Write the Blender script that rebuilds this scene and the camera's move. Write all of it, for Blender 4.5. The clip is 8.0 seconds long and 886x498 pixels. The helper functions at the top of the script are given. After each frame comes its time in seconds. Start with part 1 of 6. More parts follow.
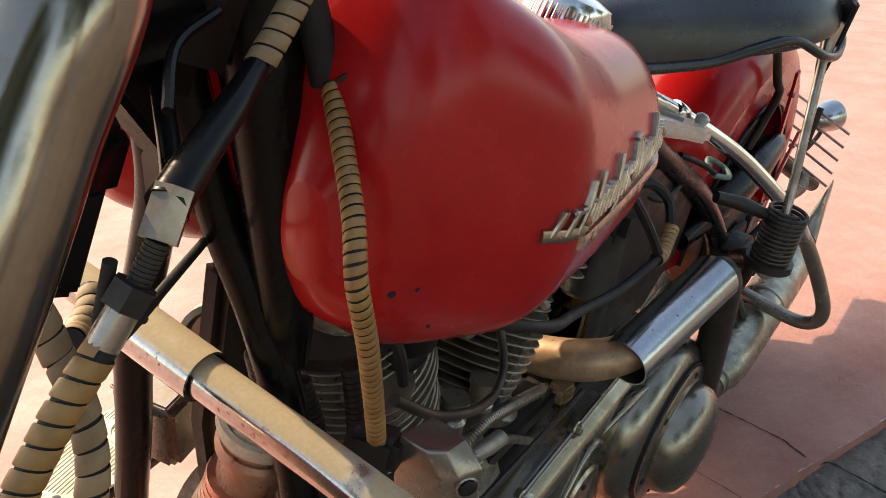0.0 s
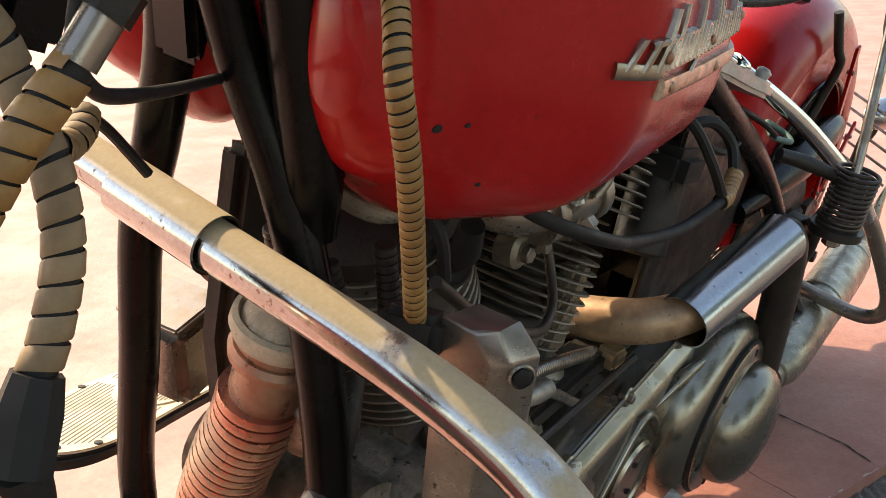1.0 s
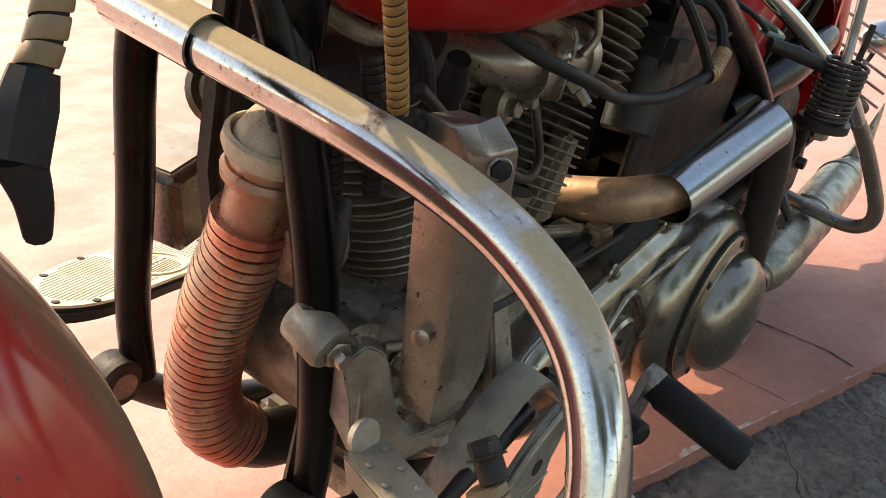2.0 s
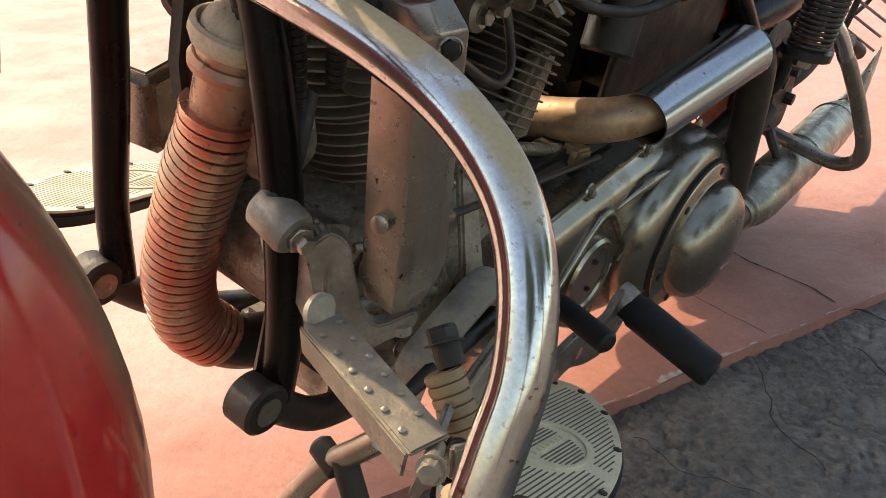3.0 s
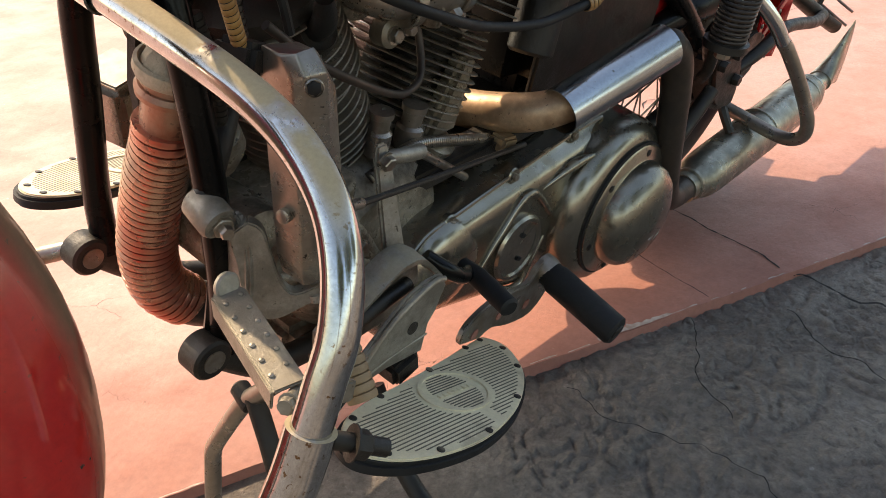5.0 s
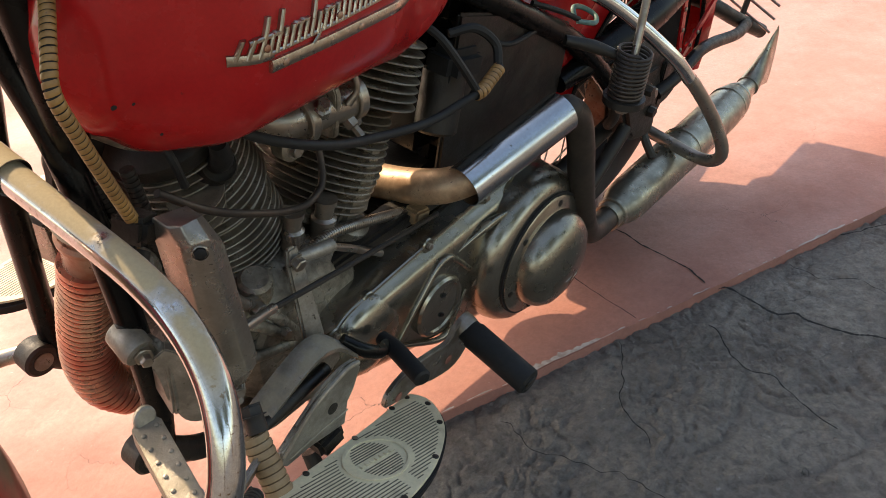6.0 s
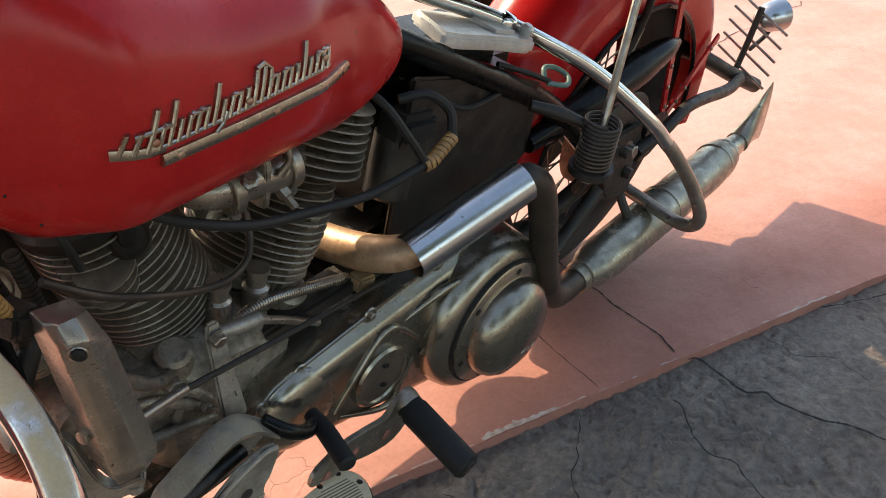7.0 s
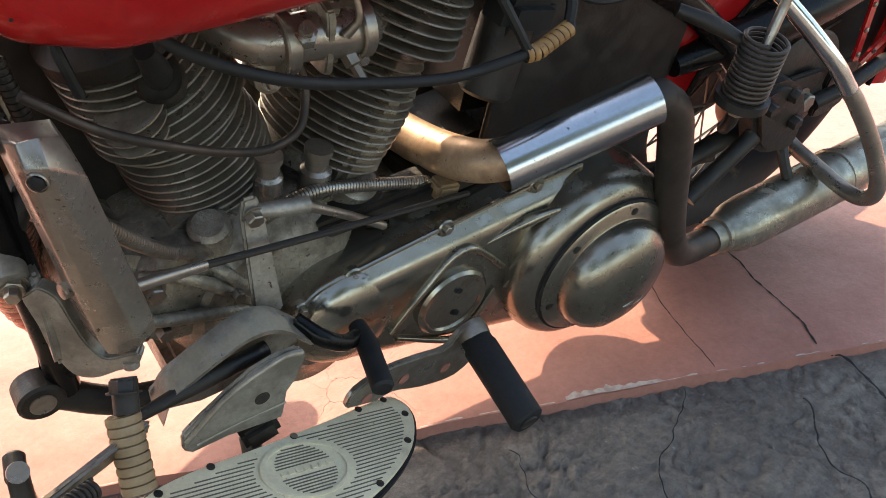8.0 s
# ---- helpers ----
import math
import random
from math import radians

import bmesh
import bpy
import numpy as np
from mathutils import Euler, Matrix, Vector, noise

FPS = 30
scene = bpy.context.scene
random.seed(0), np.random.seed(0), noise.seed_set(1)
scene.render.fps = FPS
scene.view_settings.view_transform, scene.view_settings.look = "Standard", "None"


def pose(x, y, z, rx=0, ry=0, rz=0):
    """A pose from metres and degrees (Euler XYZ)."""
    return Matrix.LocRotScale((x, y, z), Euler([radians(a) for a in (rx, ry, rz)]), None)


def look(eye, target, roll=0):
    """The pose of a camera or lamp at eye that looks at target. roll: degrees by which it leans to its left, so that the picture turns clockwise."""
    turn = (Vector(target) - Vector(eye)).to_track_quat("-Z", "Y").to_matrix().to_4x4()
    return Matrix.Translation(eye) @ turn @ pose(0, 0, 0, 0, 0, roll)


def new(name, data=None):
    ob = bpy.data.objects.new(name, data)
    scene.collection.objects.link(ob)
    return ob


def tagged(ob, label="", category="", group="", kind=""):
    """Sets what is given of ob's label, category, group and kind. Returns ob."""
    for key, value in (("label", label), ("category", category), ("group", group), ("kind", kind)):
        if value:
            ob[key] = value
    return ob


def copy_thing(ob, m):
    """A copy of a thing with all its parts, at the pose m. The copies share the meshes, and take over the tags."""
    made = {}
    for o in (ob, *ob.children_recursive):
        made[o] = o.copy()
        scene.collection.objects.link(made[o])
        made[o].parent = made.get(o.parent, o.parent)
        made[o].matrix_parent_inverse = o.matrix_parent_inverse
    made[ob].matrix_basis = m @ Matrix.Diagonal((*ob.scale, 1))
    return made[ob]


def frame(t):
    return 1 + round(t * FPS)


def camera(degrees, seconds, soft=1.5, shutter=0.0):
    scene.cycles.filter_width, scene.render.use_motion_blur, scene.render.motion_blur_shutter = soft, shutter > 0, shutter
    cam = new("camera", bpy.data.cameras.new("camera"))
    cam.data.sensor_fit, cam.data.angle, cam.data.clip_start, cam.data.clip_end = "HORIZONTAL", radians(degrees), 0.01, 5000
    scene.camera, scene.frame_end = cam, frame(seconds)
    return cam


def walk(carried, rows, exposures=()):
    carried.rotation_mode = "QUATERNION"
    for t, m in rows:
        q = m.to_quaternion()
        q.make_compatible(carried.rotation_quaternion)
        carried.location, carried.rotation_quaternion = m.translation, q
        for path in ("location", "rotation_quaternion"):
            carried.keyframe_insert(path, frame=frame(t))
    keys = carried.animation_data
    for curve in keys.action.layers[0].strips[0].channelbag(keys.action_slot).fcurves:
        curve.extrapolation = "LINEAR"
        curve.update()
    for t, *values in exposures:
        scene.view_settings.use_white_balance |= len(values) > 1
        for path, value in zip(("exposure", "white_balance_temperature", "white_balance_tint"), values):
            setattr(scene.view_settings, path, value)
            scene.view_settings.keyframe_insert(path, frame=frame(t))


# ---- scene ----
cam = camera(54.1, 8.0, soft=0.8)
ROWS = [
    (0.0, (-0.0009, 0.0006, 0.9137), (1.1281, 0.7872, 0.3164), -0.17),
    (0.2, (0.0106, 0.0095, 0.8763), (1.1413, 0.8141, 0.3069), -0.15),
    (0.5, (0.0170, 0.0239, 0.8272), (1.1440, 0.8506, 0.2828), 0.04),
    (0.8, (0.0173, 0.0315, 0.7966), (1.1434, 0.8684, 0.2662), 0.14),
    (1.0, (0.0191, 0.0296, 0.7851), (1.1447, 0.8729, 0.2635), -0.08),
    (1.2, (0.0140, 0.0211, 0.7745), (1.1371, 0.8660, 0.2503), 0.01),
    (1.5, (0.0044, 0.0052, 0.7573), (1.1234, 0.8489, 0.2225), 0.03),
    (1.8, (-0.0070, -0.0010, 0.7271), (1.1041, 0.8322, 0.1602), 0.47),
    (2.0, (-0.0144, -0.0081, 0.7109), (1.0904, 0.8192, 0.1234), 0.60),
    (2.2, (-0.0160, -0.0117, 0.6988), (1.0819, 0.8076, 0.0878), 0.84),
    (3.3, (-0.0263, -0.0807, 0.6746), (1.0348, 0.7490, 0.0144), 0.95),
    (3.5, (-0.0297, -0.1002, 0.6799), (1.0185, 0.7377, 0.0097), 0.74),
    (4.0, (-0.0432, -0.1498, 0.6882), (0.9742, 0.7065, -0.0059), 0.59),
    (4.2, (-0.0452, -0.1572, 0.6992), (0.9699, 0.6946, -0.0036), 1.16),
    (5.3, (-0.0220, -0.2611, 0.8022), (0.9557, 0.6074, 0.0675), -1.86),
    (5.5, (-0.0080, -0.2743, 0.8332), (0.9616, 0.5865, 0.0789), -2.76),
    (5.8, (0.0103, -0.3074, 0.9017), (0.9725, 0.5442, 0.1279), -4.24),
    (6.0, (0.0255, -0.3286, 0.9340), (0.9864, 0.5168, 0.1517), -4.57),
    (6.2, (0.0373, -0.3391, 0.9540), (1.0008, 0.5023, 0.1706), -4.25),
    (6.5, (0.0624, -0.3431, 0.9706), (1.0339, 0.4978, 0.1965), -3.48),
    (6.8, (0.1119, -0.3306, 0.9833), (1.0844, 0.5120, 0.2124), -2.37),
    (7.0, (0.1534, -0.3268, 0.9751), (1.1087, 0.5287, 0.1968), -1.35),
    (7.2, (0.1953, -0.3219, 0.9719), (1.1185, 0.5533, 0.1771), -0.25),
    (7.5, (0.2360, -0.3121, 0.9429), (1.0900, 0.6070, 0.1207), 0.70),
    (7.7, (0.2531, -0.3057, 0.9111), (1.0526, 0.6504, 0.0764), 0.87),
    (8.0, (0.2928, -0.3103, 0.8471), (1.0138, 0.7036, 0.0092), 0.91),
]
walk(cam, [(t, look(eye, target, roll)) for t, eye, target, roll in ROWS],
     [(0.0, 1.40, 8100, 8), (0.5, 1.52, 8100, 8), (2.0, 1.46, 8100, 8), (3.5, 1.40, 8100, 8), (5.5, 1.42, 8000, 8), (7.0, 1.56, 7800, 8), (7.5, 1.68, 7600, 8), (8.0, 1.98, 7500, 8)])

K = 0.875  # metres for each unit of the plan below

# ---------------------------------------------------------------- light
SUN = Vector((0.04, 1.15, 1.0)).normalized()
sun = new("sun", bpy.data.lights.new("sun", "SUN"))
sun.data.energy, sun.data.angle, sun.data.color = 2.32, radians(0.53), (1.0, 0.85, 0.70)
sun.matrix_world = look(SUN * 20, (0, 0, 0))
world = bpy.data.worlds.new("sky")
scene.world = world
world.use_nodes = True
sky = world.node_tree.nodes.new("ShaderNodeTexSky")
sky.sky_type, sky.sun_disc = "NISHITA", False
sky.sun_elevation = math.asin(SUN.z)
sky.sun_rotation = math.atan2(SUN.x, SUN.y)
sky.air_density, sky.dust_density = 1.0, 2.0
world.node_tree.links.new(sky.outputs[0], world.node_tree.nodes["Background"].inputs[0])
world.node_tree.nodes["Background"].inputs[1].default_value = 0.15


# ---------------------------------------------------------------- materials
def surface(name, color, other, rough=(0.4, 0.6), metal=0.0, scale=14, grain=120, bump=0.15, dust=0.0,
            dust_color=(0.42, 0.33, 0.22), coat=0.0, spots=0.0, spot_color=(0.05, 0.03, 0.02), streak=1.0, island=0.0, face=(0.35, 0.9), spec=0.5, speck=0.35, toward=(0, 0, 1)):
    """A worn surface: two colours in a broad and a fine noise, gloss that varies with them, specks, and dust on what faces up, or toward a side."""
    m = bpy.data.materials.new(name)
    m.use_nodes = True
    n, l = m.node_tree.nodes, m.node_tree.links
    b = n["Principled BSDF"]
    at = n.new("ShaderNodeTexCoord")
    mp = n.new("ShaderNodeMapping")
    mp.inputs["Scale"].default_value = (1, 1, streak)
    l.new(at.outputs["Object"], mp.inputs[0])

    def noise_of(s, detail=6.0, rgh=0.6):
        t = n.new("ShaderNodeTexNoise")
        t.inputs["Scale"].default_value, t.inputs["Detail"].default_value, t.inputs["Roughness"].default_value = s, detail, rgh
        l.new(mp.outputs[0], t.inputs["Vector"])
        return t.outputs["Fac"]

    def ramp(x, lo, hi, a=0.0, c=1.0):
        r = n.new("ShaderNodeMapRange")
        r.interpolation_type = "SMOOTHSTEP"
        for k, v in zip(("From Min", "From Max", "To Min", "To Max"), (lo, hi, a, c)):
            r.inputs[k].default_value = v
        l.new(x, r.inputs[0])
        return r.outputs[0]

    def blend(f, p, q):
        x = n.new("ShaderNodeMix")
        x.data_type = "RGBA"
        l.new(f, x.inputs[0])
        for k, v in ((6, p), (7, q)):
            if isinstance(v, tuple):
                x.inputs[k].default_value = (*v, 1)
            else:
                l.new(v, x.inputs[k])
        return x.outputs[2]

    def times(p, q):
        x = n.new("ShaderNodeMath")
        x.operation = "MULTIPLY"
        l.new(p, x.inputs[0])
        l.new(q, x.inputs[1])
        return x.outputs[0]

    broad, fine = noise_of(scale), noise_of(grain, 8.0, 0.7)
    c = blend(ramp(broad, 0.36, 0.66), color, other)
    c = blend(ramp(fine, 0.30, 0.75, 0.0, speck), c, tuple(v * 0.55 for v in color))
    if spots:
        s = times(ramp(noise_of(grain * 0.6, 3.0), 0.72 - 0.15 * spots, 0.78 - 0.15 * spots), ramp(noise_of(scale * 0.7, 2.0), 0.35, 0.6))
        c = blend(s, c, spot_color)
    r = ramp(broad, 0.3, 0.7, *rough)
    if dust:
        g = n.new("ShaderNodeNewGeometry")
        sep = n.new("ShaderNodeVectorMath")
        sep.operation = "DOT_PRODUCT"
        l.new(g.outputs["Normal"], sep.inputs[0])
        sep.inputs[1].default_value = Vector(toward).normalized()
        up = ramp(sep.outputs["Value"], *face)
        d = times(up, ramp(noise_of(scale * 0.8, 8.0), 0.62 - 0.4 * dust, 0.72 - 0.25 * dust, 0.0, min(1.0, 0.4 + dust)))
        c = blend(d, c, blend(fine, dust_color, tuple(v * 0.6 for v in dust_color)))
        mx = n.new("ShaderNodeMix")
        l.new(d, mx.inputs[0])
        l.new(r, mx.inputs[2])
        mx.inputs[3].default_value = 0.9
        r = mx.outputs[0]
        if metal:
            mm = n.new("ShaderNodeMath")
            mm.operation = "MULTIPLY_ADD"
            l.new(d, mm.inputs[0])
            mm.inputs[1].default_value, mm.inputs[2].default_value = -metal, metal
            l.new(mm.outputs[0], b.inputs["Metallic"])
    if metal and not dust:
        b.inputs["Metallic"].default_value = metal
    if island:
        g2 = n.new("ShaderNodeObjectInfo")
        h = n.new("ShaderNodeHueSaturation")
        l.new(ramp(g2.outputs["Random"], 0, 1, 1 - island, 1 + island), h.inputs["Value"])
        l.new(c, h.inputs["Color"])
        c = h.outputs[0]
    l.new(c, b.inputs["Base Color"])
    l.new(r, b.inputs["Roughness"])
    b.inputs["Specular IOR Level"].default_value = spec
    b.inputs["Coat Weight"].default_value = coat
    b.inputs["Coat Roughness"].default_value = 0.12
    if bump:
        bp = n.new("ShaderNodeBump")
        bp.inputs["Strength"].default_value, bp.inputs["Distance"].default_value = bump, 0.002
        l.new(fine, bp.inputs["Height"])
        l.new(bp.outputs[0], b.inputs["Normal"])
    return m


RED = surface("red_paint", (0.40, 0.010, 0.012), (0.46, 0.016, 0.017), (0.18, 0.30), scale=9, grain=160, bump=0.03, coat=0.12, spots=0.16, spot_color=(0.10, 0.02, 0.015), dust=0.04, dust_color=(0.45, 0.20, 0.15), spec=0.22)
BLACK = surface("black_enamel", (0.004, 0.004, 0.004), (0.008, 0.007, 0.006), (0.16, 0.34), scale=16, bump=0.08, spec=0.16)
GREASE = surface("greasy_black_iron", (0.014, 0.012, 0.010), (0.034, 0.027, 0.020), (0.30, 0.65), scale=30, bump=0.5, dust=0.08, spec=0.4)
CHROME = surface("pitted_chrome", (0.72, 0.71, 0.70), (0.60, 0.58, 0.55), (0.05, 0.16), 1.0, scale=12, grain=260, bump=0.02, spots=0.25, spot_color=(0.16, 0.11, 0.07), dust=0.22, dust_color=(0.55, 0.44, 0.28))
DUSTY = surface("dusty_chrome", (0.60, 0.59, 0.58), (0.46, 0.44, 0.42), (0.03, 0.10), 0.97, scale=24, grain=300, bump=0.03, spots=0.75, spot_color=(0.20, 0.12, 0.07), dust=0.85, dust_color=(0.52, 0.41, 0.25), face=(0.45, 0.74), speck=0.6)
SHIELD = surface("bright_chrome", (0.52, 0.53, 0.54), (0.40, 0.41, 0.42), (0.17, 0.30), 1.0, scale=10, grain=240, bump=0.04, spots=0.45, spot_color=(0.12, 0.10, 0.08))
NICKEL = surface("tarnished_chrome", (0.36, 0.325, 0.265), (0.27, 0.24, 0.185), (0.17, 0.30), 0.9, scale=16, grain=200, bump=0.06, spots=0.5, spot_color=(0.09, 0.07, 0.045), dust=0.10, speck=0.5)
ALLOY = surface("dull_cast_aluminium", (0.40, 0.36, 0.295), (0.24, 0.21, 0.165), (0.30, 0.52), 0.6, scale=22, grain=240, bump=0.3, spots=0.4, spot_color=(0.10, 0.075, 0.05), dust=0.35, dust_color=(0.46, 0.38, 0.25), speck=0.6)
DIRTY = surface("oily_crankcase_alloy", (0.44, 0.385, 0.30), (0.11, 0.088, 0.064), (0.20, 0.50), 0.45, scale=30, grain=180, bump=0.7, spots=0.55, spot_color=(0.02, 0.016, 0.012), dust=0.15, speck=0.7)
FIN = surface("sooty_iron_fins", (0.40, 0.34, 0.265), (0.17, 0.138, 0.102), (0.22, 0.48), 0.45, scale=18, grain=220, bump=0.35, spots=0.5, spot_color=(0.04, 0.03, 0.022), speck=0.7)
STEEL = surface("bare_steel", (0.40, 0.36, 0.31), (0.27, 0.22, 0.17), (0.25, 0.5), 0.9, scale=30, grain=250, bump=0.12, spots=0.4, spot_color=(0.14, 0.07, 0.035), dust=0.25)
RUBBER = surface("black_rubber", (0.010, 0.010, 0.010), (0.018, 0.017, 0.016), (0.5, 0.75), scale=40, bump=0.25, spec=0.35)
CREAM = surface("yellowed_loom_band", (0.37, 0.195, 0.058), (0.23, 0.115, 0.035), (0.38, 0.6), scale=30, grain=260, bump=0.12, spots=0.35, spot_color=(0.12, 0.06, 0.02))
PADDLE = surface("caked_pale_dust", (0.62, 0.53, 0.39), (0.46, 0.37, 0.26), (0.8, 0.95), scale=30, grain=260, bump=0.8, spots=0.4, spot_color=(0.22, 0.15, 0.09), speck=0.5)
TAN = surface("faded_loom_band", (0.33, 0.22, 0.115), (0.21, 0.135, 0.07), (0.5, 0.7), scale=26, grain=240, bump=0.15, spots=0.3, dust=0.25)
PAD = surface("cream_rubber_pad", (0.80, 0.70, 0.48), (0.66, 0.56, 0.37), (0.35, 0.6), scale=18, grain=220, bump=0.2, spots=0.3, spot_color=(0.25, 0.20, 0.13), dust=0.15)
# Dark colour for the footboard grooves: their shade and grime painted together
GROOVE = surface("groove_shade_and_grime", (0.12, 0.10, 0.07), (0.20, 0.17, 0.12), (0.8, 0.95), scale=40, grain=200, bump=0.1)
BURNT = surface("heat_tinted_pipe", (0.60, 0.40, 0.25), (0.33, 0.19, 0.105), (0.35, 0.55), 0.45, scale=22, grain=150, bump=0.15, spots=0.55, spot_color=(0.09, 0.05, 0.03), speck=0.6)
PIPE = surface("sooty_brown_pipe", (0.075, 0.055, 0.042), (0.045, 0.036, 0.03), (0.4, 0.6), 0.5, scale=14, bump=0.15)
MUFFLER = surface("tarnished_muffler_steel", (0.40, 0.37, 0.29), (0.22, 0.205, 0.165), (0.22, 0.46), 0.75, scale=26, grain=150, bump=0.1, spots=0.5, spot_color=(0.07, 0.055, 0.04), dust=0.15, speck=0.6)
# Dusty pipe; the pale colour on its sunward side paints the sunlight there
FLEX = surface("dusty_sunlit_flexible_pipe", (0.62, 0.42, 0.31), (0.58, 0.16, 0.11), (0.20, 0.34), 0.85, scale=9, grain=180, bump=0.20, spots=0.5, spot_color=(0.14, 0.07, 0.045), dust=0.40, dust_color=(0.60, 0.50, 0.37), face=(0.2, 0.8), toward=(-0.7, 0.6, 0.5))
BARCHROME = surface("worn_handlebar_chrome", (0.30, 0.26, 0.21), (0.19, 0.16, 0.13), (0.08, 0.18), 1.0, scale=10, grain=200, bump=0.03, spots=0.3, spot_color=(0.12, 0.09, 0.06))
COVER = surface("dark_cast_cover", (0.37, 0.315, 0.265), (0.29, 0.245, 0.20), (0.24, 0.36), 0.75, scale=22, grain=220, bump=0.06, spots=0.5, spot_color=(0.04, 0.03, 0.022), dust=0.10, dust_color=(0.50, 0.41, 0.27), face=(0.40, 0.75), speck=0.4)
GREYCAST = surface("worn_grey_casting", (0.40, 0.365, 0.31), (0.20, 0.175, 0.14), (0.30, 0.55), 0.5, scale=26, grain=220, bump=0.4, spots=0.5, spot_color=(0.07, 0.055, 0.04), dust=0.4, dust_color=(0.44, 0.37, 0.26), face=(0.3, 0.8), speck=0.6)
RUST = surface("rusty_collar", (0.42, 0.27, 0.19), (0.34, 0.13, 0.07), (0.25, 0.5), 0.6, scale=24, grain=200, bump=0.3, spots=0.7, spot_color=(0.09, 0.03, 0.02), dust=0.3, dust_color=(0.55, 0.46, 0.32))
LEATHER = surface("black_saddle_leather", (0.014, 0.016, 0.018), (0.024, 0.025, 0.027), (0.22, 0.4), scale=10, grain=200, bump=0.2)
EMBLEM = surface("worn_nickel_script", (0.50, 0.45, 0.37), (0.36, 0.30, 0.23), (0.22, 0.4), 1.0, scale=60, grain=300, bump=0.1, spots=0.3)
LID = surface("bright_aluminium", (0.66, 0.65, 0.62), (0.50, 0.49, 0.46), (0.3, 0.5), 0.5, scale=20, bump=0.15, spots=0.3)
LOOP = surface("green_wire", (0.14, 0.24, 0.21), (0.10, 0.17, 0.15), (0.4, 0.6), scale=40, bump=0.05)


# ---------------------------------------------------------------- shapes
V = Vector


def part(name, bm, material, parent, label="", angle=38):
    """Links a bmesh as one mesh object under a thing or a part."""
    me = bpy.data.meshes.new(name)
    bmesh.ops.recalc_face_normals(bm, faces=bm.faces)
    bm.to_mesh(me)
    bm.free()
    me.materials.append(material)
    me.polygons.foreach_set("use_smooth", [True] * len(me.polygons))
    me.set_sharp_from_angle(angle=radians(angle))
    ob = new(name, me)
    ob.parent = parent
    if label:
        ob["label"] = label
    return ob


def spline(pts, res=6):
    """Points along a smooth curve through pts."""
    p = [V(q) for q in pts]
    if len(p) == 2 or res <= 1:
        return p
    p = [2 * p[0] - p[1]] + p + [2 * p[-1] - p[-2]]
    out = []
    for a, b, c, d in zip(p, p[1:], p[2:], p[3:]):
        for k in range(res):
            t = k / res
            out.append(0.5 * (2 * b + (c - a) * t + (2 * a - 5 * b + 4 * c - d) * t * t + (3 * b - a - 3 * c + d) * t ** 3))
    return out + [p[-2]]


def bridge(bm, rings, close=True, caps=True):
    vs = [[bm.verts.new(q) for q in r] for r in rings]
    n = len(vs[0])
    for a, b in zip(vs, vs[1:]):
        for i in range(n if close else n - 1):
            j = (i + 1) % n
            bm.faces.new((a[i], a[j], b[j], b[i]))
    if caps and close:
        bm.faces.new(vs[0][::-1])
        bm.faces.new(vs[-1])
    return vs


def frames_along(path):
    t0 = (path[1] - path[0]).normalized()
    u = t0.orthogonal().normalized()
    out = []
    for i, q in enumerate(path):
        t = (path[min(i + 1, len(path) - 1)] - path[max(i - 1, 0)]).normalized()
        u = (u - t * u.dot(t)).normalized()
        out.append((q, t, u, t.cross(u)))
    return out


def tube(pts, r, seg=14, res=6, caps=True, bm=None, wall=0.0):
    """A round bar or pipe through pts; r: one radius, or one for each point. wall: an open pipe of that thickness."""
    bm = bm or bmesh.new()
    path = spline(pts, res)
    if isinstance(r, (int, float)):
        rs = [r] * len(path)
    else:
        k = (len(path) - 1) / (len(r) - 1)
        rs = [r[min(int(i / k), len(r) - 2)] * (1 - (i / k - min(int(i / k), len(r) - 2))) + r[min(int(i / k), len(r) - 2) + 1] * (i / k - min(int(i / k), len(r) - 2)) for i in range(len(path))]
    fr = frames_along(path)
    ring = lambda f, q: [f[0] + (f[2] * math.cos(a) + f[3] * math.sin(a)) * q for a in (2 * math.pi * i / seg for i in range(seg))]
    rings = [ring(f, q) for f, q in zip(fr, rs)]
    if wall:
        rings = rings + [ring(f, q - wall) for f, q in zip(fr[::-1], rs[::-1])]
        rings.append(rings[0])
        bridge(bm, rings, caps=False)
        bmesh.ops.remove_doubles(bm, verts=bm.verts, dist=1e-6)
    else:
        bridge(bm, rings, caps=caps)
    return bm


def lathe(profile, origin, axis, seg=32, bm=None, squash=1.0, up=None):
    """Turns (radius, height) pairs round an axis. squash narrows the second cross direction."""
    bm = bm or bmesh.new()
    a = V(axis).normalized()
    u = V(up).normalized() if up else a.orthogonal().normalized()
    u = (u - a * u.dot(a)).normalized()
    w = a.cross(u)
    o = V(origin)
    rings = [[o + a * h + (u * math.cos(t) + w * math.sin(t) * squash) * max(r, 1e-4) for t in (2 * math.pi * i / seg for i in range(seg))] for r, h in profile]
    bridge(bm, rings)
    return bm


